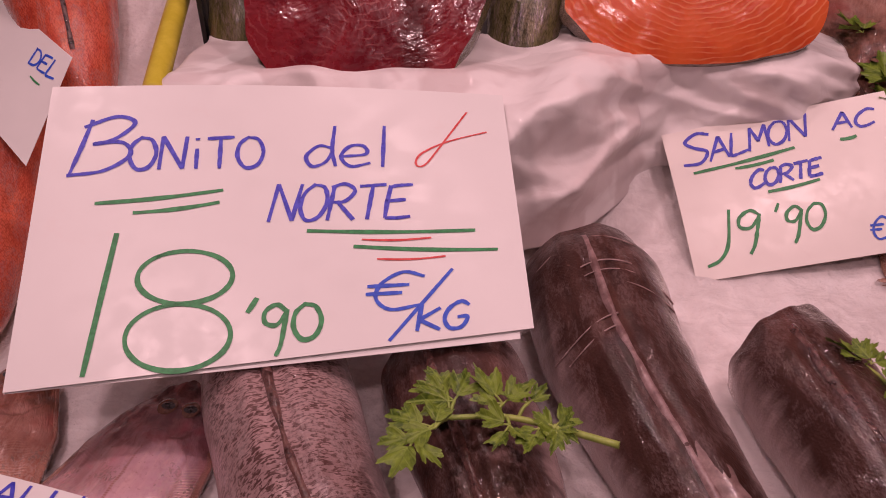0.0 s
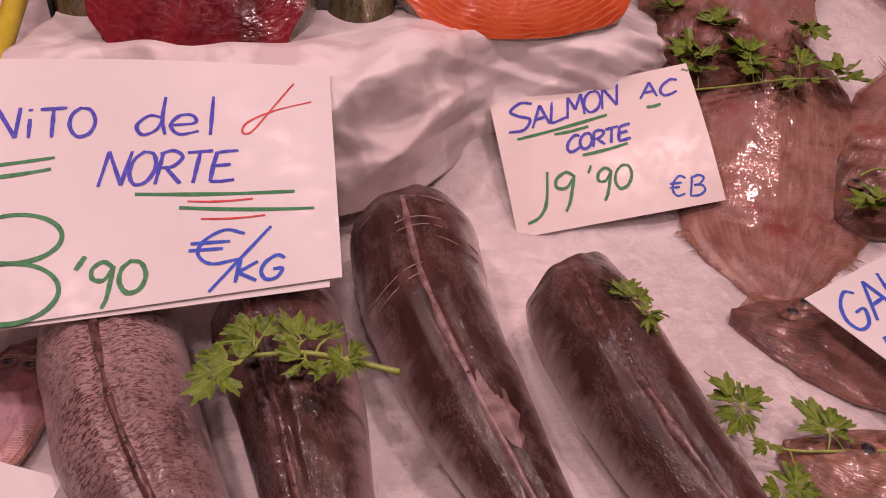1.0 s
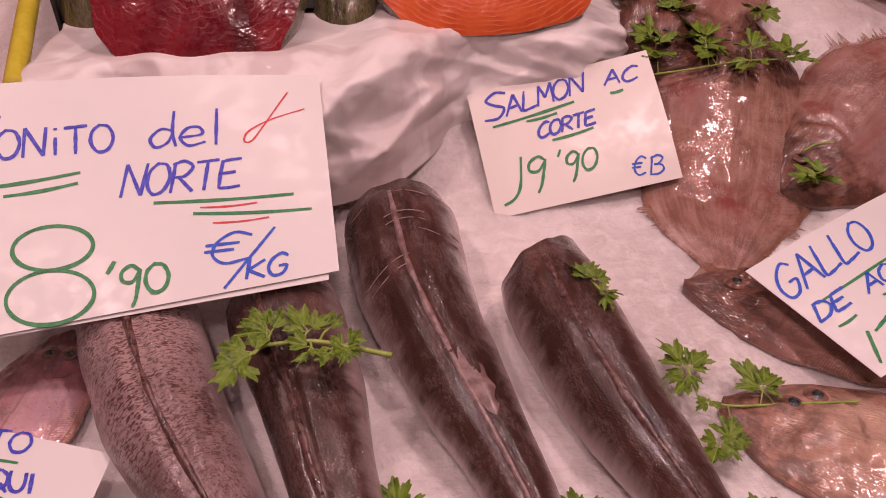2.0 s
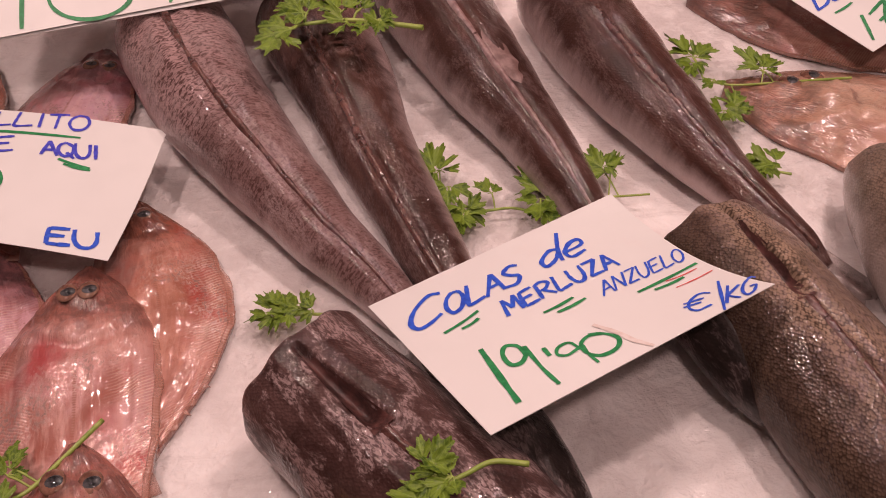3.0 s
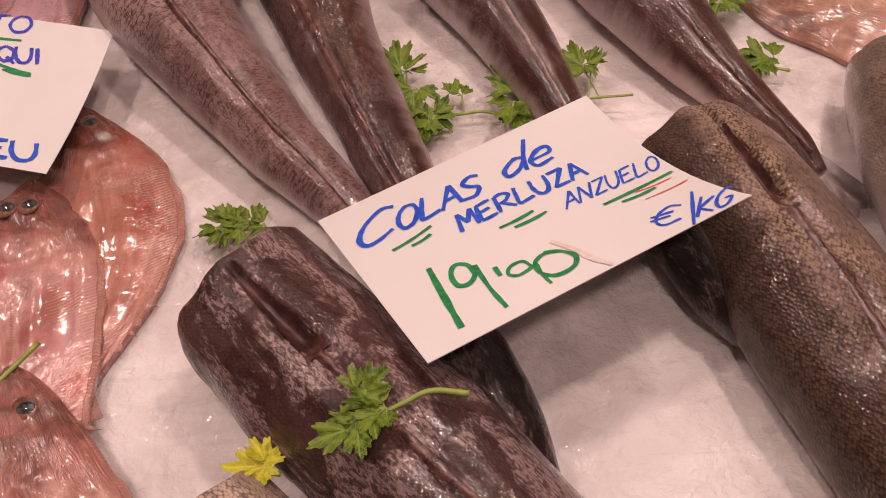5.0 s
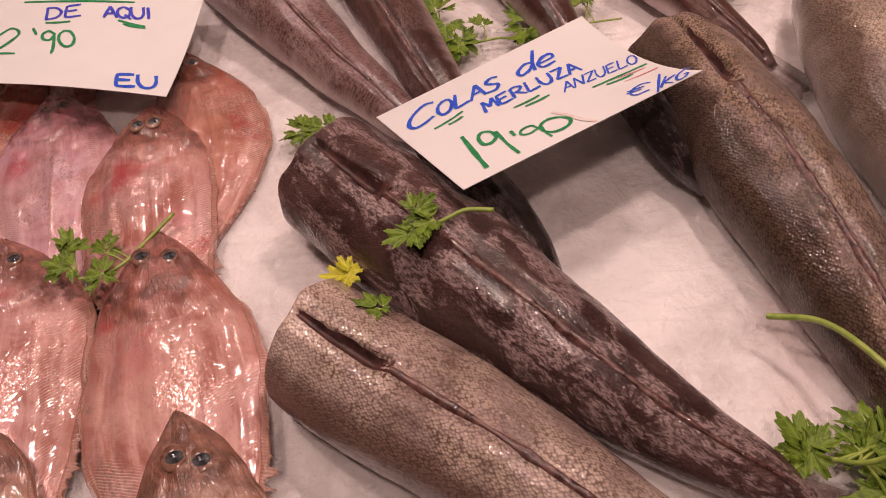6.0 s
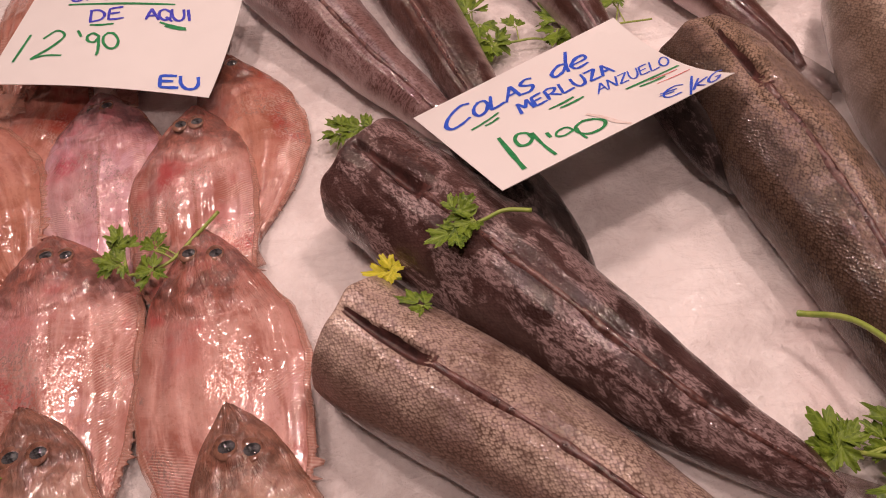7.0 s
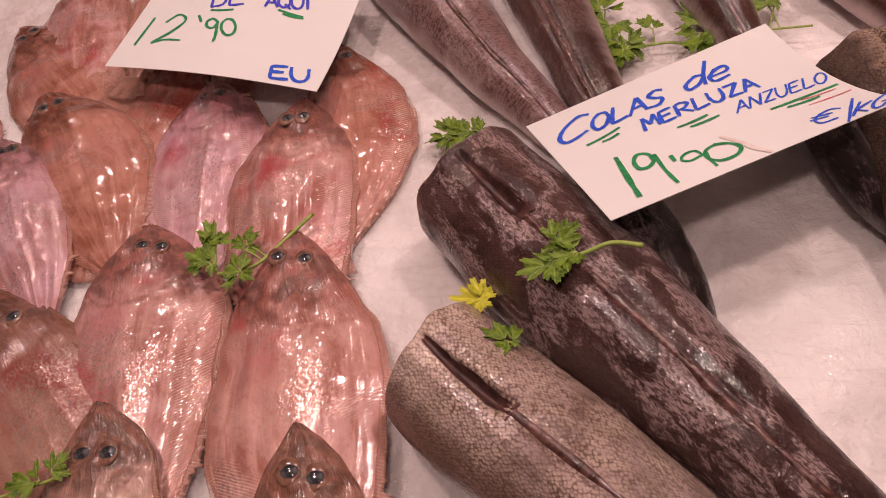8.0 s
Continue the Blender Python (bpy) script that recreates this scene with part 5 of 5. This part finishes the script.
gallito.letter("EU", (0.786, 0.960), (0.954, 0.940), (0.762, 0.845), 0.0034, BLUE_INK, "blue", 0.08)
for a, b in (((0.200, 0.200), (0.710, 0.165)), ((0.673, 0.353), (0.796, 0.387)), ((0.700, 0.385), (0.800, 0.400)), ((0.36, 0.42), (0.47, 0.40))):
    gallito.rule(a, b, 0.0026, GREEN_INK, RULE)

corner = Card("price_card", [(-0.535, 0.920, 0.175), (-0.390, 0.770, 0.160), (-0.375, 0.625, 0.118), (-0.520, 0.775, 0.133)], CARD,
              "white price card beside a red fish")
corner.letter("DEL", (0.62, 0.34), (0.92, 0.30), (0.64, 0.16), 0.0036, BLUE_INK, "blue", 0.05)
corner.rule((0.70, 0.42), (0.82, 0.42), 0.0028, GREEN_INK, RULE)

# ---- parsley ----


def leaf_mesh(seed):
    """A wedge-shaped leaflet: three lobes cut into pointed teeth, folded along the midrib."""
    rng = random.Random(seed)
    lobes = [(0.0, 1.0, 0.34), (0.62, 0.88, 0.34), (-0.62, 0.88, 0.34)]
    lobes = [(a + rng.uniform(-0.10, 0.10), k * rng.uniform(0.85, 1.1), w) for a, k, w in lobes]
    n = 84
    curl, fold = rng.uniform(-0.35, 0.10), rng.uniform(0.10, 0.45)
    verts = [(0, 0, 0)]
    for layer in (0.34, 0.68, 1.0):
        for i in range(n):
            w = -1.5 + 3.0 * i / (n - 1)
            r = 0.10 + 0.32 * math.cos(w * 0.95) + 0.58 * max(k * math.exp(-((w - a) / h) ** 2) for a, k, h in lobes)
            r = 0.5 * r + 0.5 * r * (0.75 + 0.25 * layer)
            if layer == 1.0:
                saw = (w * 4.6 + 0.13 * seed) % 1.0
                r *= 1.05 - 0.15 * abs(2 * saw - 1) ** 1.5
            r *= layer
            x, y = r * math.cos(w), r * math.sin(w)
            verts.append((x, y, curl * r * r + fold * abs(y) + 0.07 * math.sin(9 * w + seed) * r + rng.uniform(-0.01, 0.01)))
    faces = [(0, 1 + i, 2 + i) for i in range(n - 1)]
    for k in range(2):
        faces += [(1 + k * n + i, 1 + (k + 1) * n + i, 2 + (k + 1) * n + i, 2 + k * n + i) for i in range(n - 1)]
    return mesh("leaf", verts, faces)


LEAVES = [leaf_mesh(k) for k in range(7)]
LEAVES_YELLOW = [leaf_mesh(k) for k in range(7, 10)]


def sprig(stem, leaves, label, radius=0.0013, yellow=False, bushy=1.15):
    """A stem with twigs, each ending in three leaflets."""
    thing = tagged(new("parsley_sprig"), label, "parsley", "parsley sprigs")
    rng = random.Random(round(stem[0][0] * 1000))
    part("stem", rod(stem, radius, 7, 0.7), STEM, thing)
    line = spline(stem, 40)
    for x, y, z, size, heading in leaves:
        size *= bushy
        base = Vector((x, y, z))
        near = min((Vector(p) for p in line), key=lambda p: (p - base).length)
        root = base - Vector((math.cos(radians(heading)), math.sin(radians(heading)), 0)) * size * 0.55
        if 0.003 < (near - root).length < 0.036:
            part("twig", rod([near, (near + root) / 2 + Vector((0, 0, 0.002)), root], radius * 0.5, 5), STEM, thing)
        for turn, far, big in ((0, 0.45, 1.3), (58, 0.22, 1.05), (-58, 0.22, 1.05)):
            way = heading + turn + rng.uniform(-14, 14)
            d = Vector((math.cos(radians(way)), math.sin(radians(way)), 0))
            part("twig", rod([root, root + d * size * far * 0.6 + Vector((0, 0, 0.0008)), root + d * size * (far + 0.1)], radius * 0.35, 4, 1.0, 4), STEM, thing)
            ob = part("leaf", rng.choice(LEAVES_YELLOW if yellow else LEAVES), LEAF_YELLOW if yellow else LEAF, thing)
            k = size * big * rng.uniform(0.85, 1.15)
            ob.matrix_basis = Matrix.Translation(root + d * size * far + Vector((0, 0, rng.uniform(0, 0.003)))) @ pose(0, 0, 0, rng.uniform(-28, 28), rng.uniform(-22, 10), way) @ Matrix.Diagonal((k, k * rng.uniform(0.80, 1.05), k, 1))
    return thing


SPRIG_1 = ([(0.086, 0.352, 0.095), (0.055, 0.363, 0.095), (0.025, 0.371, 0.095), (-0.006, 0.369, 0.095)],
    [(-0.028, 0.338, 0.099, 0.0132, -116), (-0.022, 0.361, 0.099, 0.0136, 151), (-0.011, 0.385, 0.099, 0.014, 135), (0.02, 0.385, 0.099, 0.0127, 114), (0.035, 0.385, 0.099, 0.0103, 113), (0.054, 0.365, 0.099, 0.0089, 65), (0.024, 0.353, 0.099, 0.011, -115), (0.041, 0.352, 0.099, 0.0088, -110), (-0.013, 0.391, 0.099, 0.0106, 128), (0.052, 0.352, 0.099, 0.0077, -99)])
SPRIG_2 = ([(0.263, 0.412, 0.075), (0.256, 0.441, 0.075), (0.241, 0.461, 0.075)],
    [(0.244, 0.454, 0.079, 0.0111, 130), (0.256, 0.451, 0.079, 0.01, 71), (0.261, 0.428, 0.079, 0.0092, 14), (0.259, 0.421, 0.079, 0.0076, -110)])
SPRIG_3 = ([(0.459, 0.359, 0.012), (0.402, 0.36, 0.012), (0.355, 0.361, 0.012), (0.331, 0.371, 0.012)],
    [(0.326, 0.411, 0.016, 0.0166, 109), (0.336, 0.406, 0.016, 0.0131, 50), (0.322, 0.386, 0.016, 0.0135, -134), (0.334, 0.36, 0.016, 0.0093, -130), (0.38, 0.383, 0.016, 0.0172, 112), (0.389, 0.377, 0.016, 0.0124, 35), (0.343, 0.329, 0.016, 0.013, 62), (0.328, 0.315, 0.016, 0.0127, -123), (0.345, 0.321, 0.016, 0.0097, -82)])
SPRIG_4 = ([(0.363, 0.247, 0.008), (0.351, 0.252, 0.008)],
    [(0.344, 0.26, 0.012, 0.0168, 144), (0.339, 0.251, 0.012, 0.0106, -120)])
SPRIG_5 = ([(0.089, 0.256, 0.01), (0.113, 0.233, 0.01), (0.14, 0.232, 0.01), (0.161, 0.226, 0.01), (0.189, 0.235, 0.01), (0.247, 0.235, 0.01)],
    [(0.083, 0.281, 0.014, 0.0152, 111), (0.087, 0.268, 0.014, 0.0138, -109), (0.093, 0.249, 0.014, 0.0125, -107), (0.103, 0.222, 0.014, 0.0143, -88), (0.108, 0.23, 0.014, 0.0111, 67), (0.098, 0.214, 0.014, 0.0098, -124), (0.125, 0.25, 0.014, 0.0091, 113), (0.16, 0.25, 0.014, 0.0142, 132), (0.161, 0.226, 0.014, 0.0145, -103), (0.162, 0.217, 0.014, 0.0099, -72), (0.215, 0.265, 0.014, 0.0152, 131), (0.222, 0.266, 0.014, 0.0106, 13)])
SPRIG_6 = ([(0.002, 0.145, 0.008), (-0.014, 0.147, 0.008), (-0.034, 0.146, 0.008)],
    [(-0.040, 0.147, 0.012, 0.0120, 176), (-0.030, 0.151, 0.012, 0.0105, 150), (-0.018, 0.153, 0.012, 0.0100, 125), (-0.028, 0.142, 0.012, 0.0095, -160), (-0.012, 0.146, 0.012, 0.0090, 170)])
SPRIG_7 = ([(0.108, -0.023, 0.088), (0.091, -0.02, 0.088), (0.078, -0.025, 0.088), (0.067, -0.029, 0.088)],
    [(0.063, -0.017, 0.092, 0.0087, 46), (0.066, -0.025, 0.092, 0.0076, 144), (0.059, -0.033, 0.092, 0.0099, -142), (0.053, -0.039, 0.092, 0.0091, -149), (0.068, -0.032, 0.092, 0.0069, -130)])
SPRIG_8 = ([(0.017, -0.036, 0.05), (0.01, -0.035, 0.05)],
    [(0.007, -0.033, 0.054, 0.0097, -177), (0.011, -0.032, 0.054, 0.0077, 30)])
SPRIG_9 = ([(0.036, -0.073, 0.062), (0.033, -0.071, 0.062)],
    [(0.028, -0.069, 0.066, 0.01, 155), (0.031, -0.074, 0.066, 0.0063, -93)])
SPRIG_10 = ([(-0.125, 0.062, 0.03), (-0.144, 0.037, 0.03), (-0.158, 0.02, 0.03), (-0.173, 0.014, 0.03), (-0.188, 0.012, 0.03)],
    [(-0.196, 0.04, 0.034, 0.0107, 111), (-0.198, 0.035, 0.034, 0.0091, 18), (-0.171, 0.039, 0.034, 0.0095, 112), (-0.167, 0.033, 0.034, 0.0078, 71), (-0.202, 0.023, 0.034, 0.0106, 156), (-0.196, 0.019, 0.034, 0.0089, -159), (-0.173, 0.014, 0.034, 0.0093, 146), (-0.169, 0.004, 0.034, 0.0102, -90)])
SPRIG_11 = ([(0.270, -0.084, 0.022), (0.293, -0.103, 0.040), (0.306, -0.138, 0.056), (0.316, -0.170, 0.058), (0.309, -0.186, 0.050), (0.291, -0.187, 0.030), (0.275, -0.176, 0.014)],
    [(0.265, -0.168, 0.016, 0.0141, 107), (0.259, -0.174, 0.016, 0.0116, 155), (0.267, -0.175, 0.016, 0.0112, -82), (0.272, -0.165, 0.016, 0.0085, 68), (0.302, -0.165, 0.016, 0.0154, 135), (0.309, -0.168, 0.016, 0.0144, 56), (0.303, -0.175, 0.016, 0.0134, 11), (0.292, -0.17, 0.016, 0.0114, 117), (0.324, -0.178, 0.016, 0.0155, 30), (0.314, -0.191, 0.016, 0.0143, 150), (0.299, -0.203, 0.016, 0.0164, -156), (0.312, -0.205, 0.016, 0.0165, -77), (0.291, -0.207, 0.016, 0.014, -168)])
SPRIG_12 = ([(0.382, 0.774, 0.1), (0.428, 0.78, 0.102), (0.484, 0.788, 0.106), (0.532, 0.788, 0.107)],
    [(0.384, 0.82, 0.126, 0.024, 132), (0.386, 0.795, 0.114, 0.0197, -121), (0.398, 0.812, 0.123, 0.0176, 44), (0.442, 0.82, 0.126, 0.0213, 115), (0.455, 0.806, 0.119, 0.0203, 36), (0.455, 0.795, 0.114, 0.0161, -138), (0.493, 0.778, 0.105, 0.0186, -115), (0.499, 0.802, 0.118, 0.0165, 76), (0.54, 0.795, 0.114, 0.0201, 122), (0.549, 0.785, 0.109, 0.0208, -6), (0.425, 0.857, 0.144, 0.0192, 58), (0.424, 0.864, 0.148, 0.0151, 157), (0.369, 0.875, 0.154, 0.0191, 124), (0.529, 0.846, 0.139, 0.0155, -45), (0.518, 0.849, 0.141, 0.012, 135)])
SPRIG_13 = ([(0.53, 0.678, 0.051), (0.547, 0.686, 0.054), (0.567, 0.688, 0.054)],
    [(0.528, 0.641, 0.043, 0.0195, 165), (0.53, 0.633, 0.042, 0.018, -48)])
SPRIG_14 = ([(-0.236, -0.127, 0.035), (-0.255, -0.141, 0.035), (-0.276, -0.149, 0.035), (-0.29, -0.154, 0.035)],
    [(-0.269, -0.146, 0.039, 0.01, -168), (-0.253, -0.135, 0.039, 0.0089, 54)])
sprig(*SPRIG_1, "fresh green parsley sprig lying across a hake tail", 0.0022, bushy=1.3)
sprig(*SPRIG_2, "small green parsley leaf on a hake tail")
sprig(*SPRIG_3, "long parsley sprig between hake and flatfish")
sprig(*SPRIG_4, "single parsley leaf on the ice")
sprig(*SPRIG_5, "spreading parsley sprig on the ice between hake tails")
sprig(*SPRIG_6, "flat parsley leaf on the ice")
sprig(*SPRIG_7, "parsley sprig with a curved stem on a dark hake tail", 0.0016, bushy=1.35)
sprig(*SPRIG_8, "yellowed parsley leaf between two hake tails", yellow=True)
sprig(*SPRIG_9, "torn parsley leaf on the grey hake tail")
sprig(*SPRIG_10, "parsley sprig lying over pink flatfish", 0.0015)
sprig(*SPRIG_11, "large parsley bunch with a thick curved stem", 0.0022)
sprig(*SPRIG_12, "long parsley sprigs across a large flatfish")
sprig(*SPRIG_13, "parsley leaf by the mouth of a flatfish")
sprig(*SPRIG_14, "thin parsley stem over a brownish flatfish")
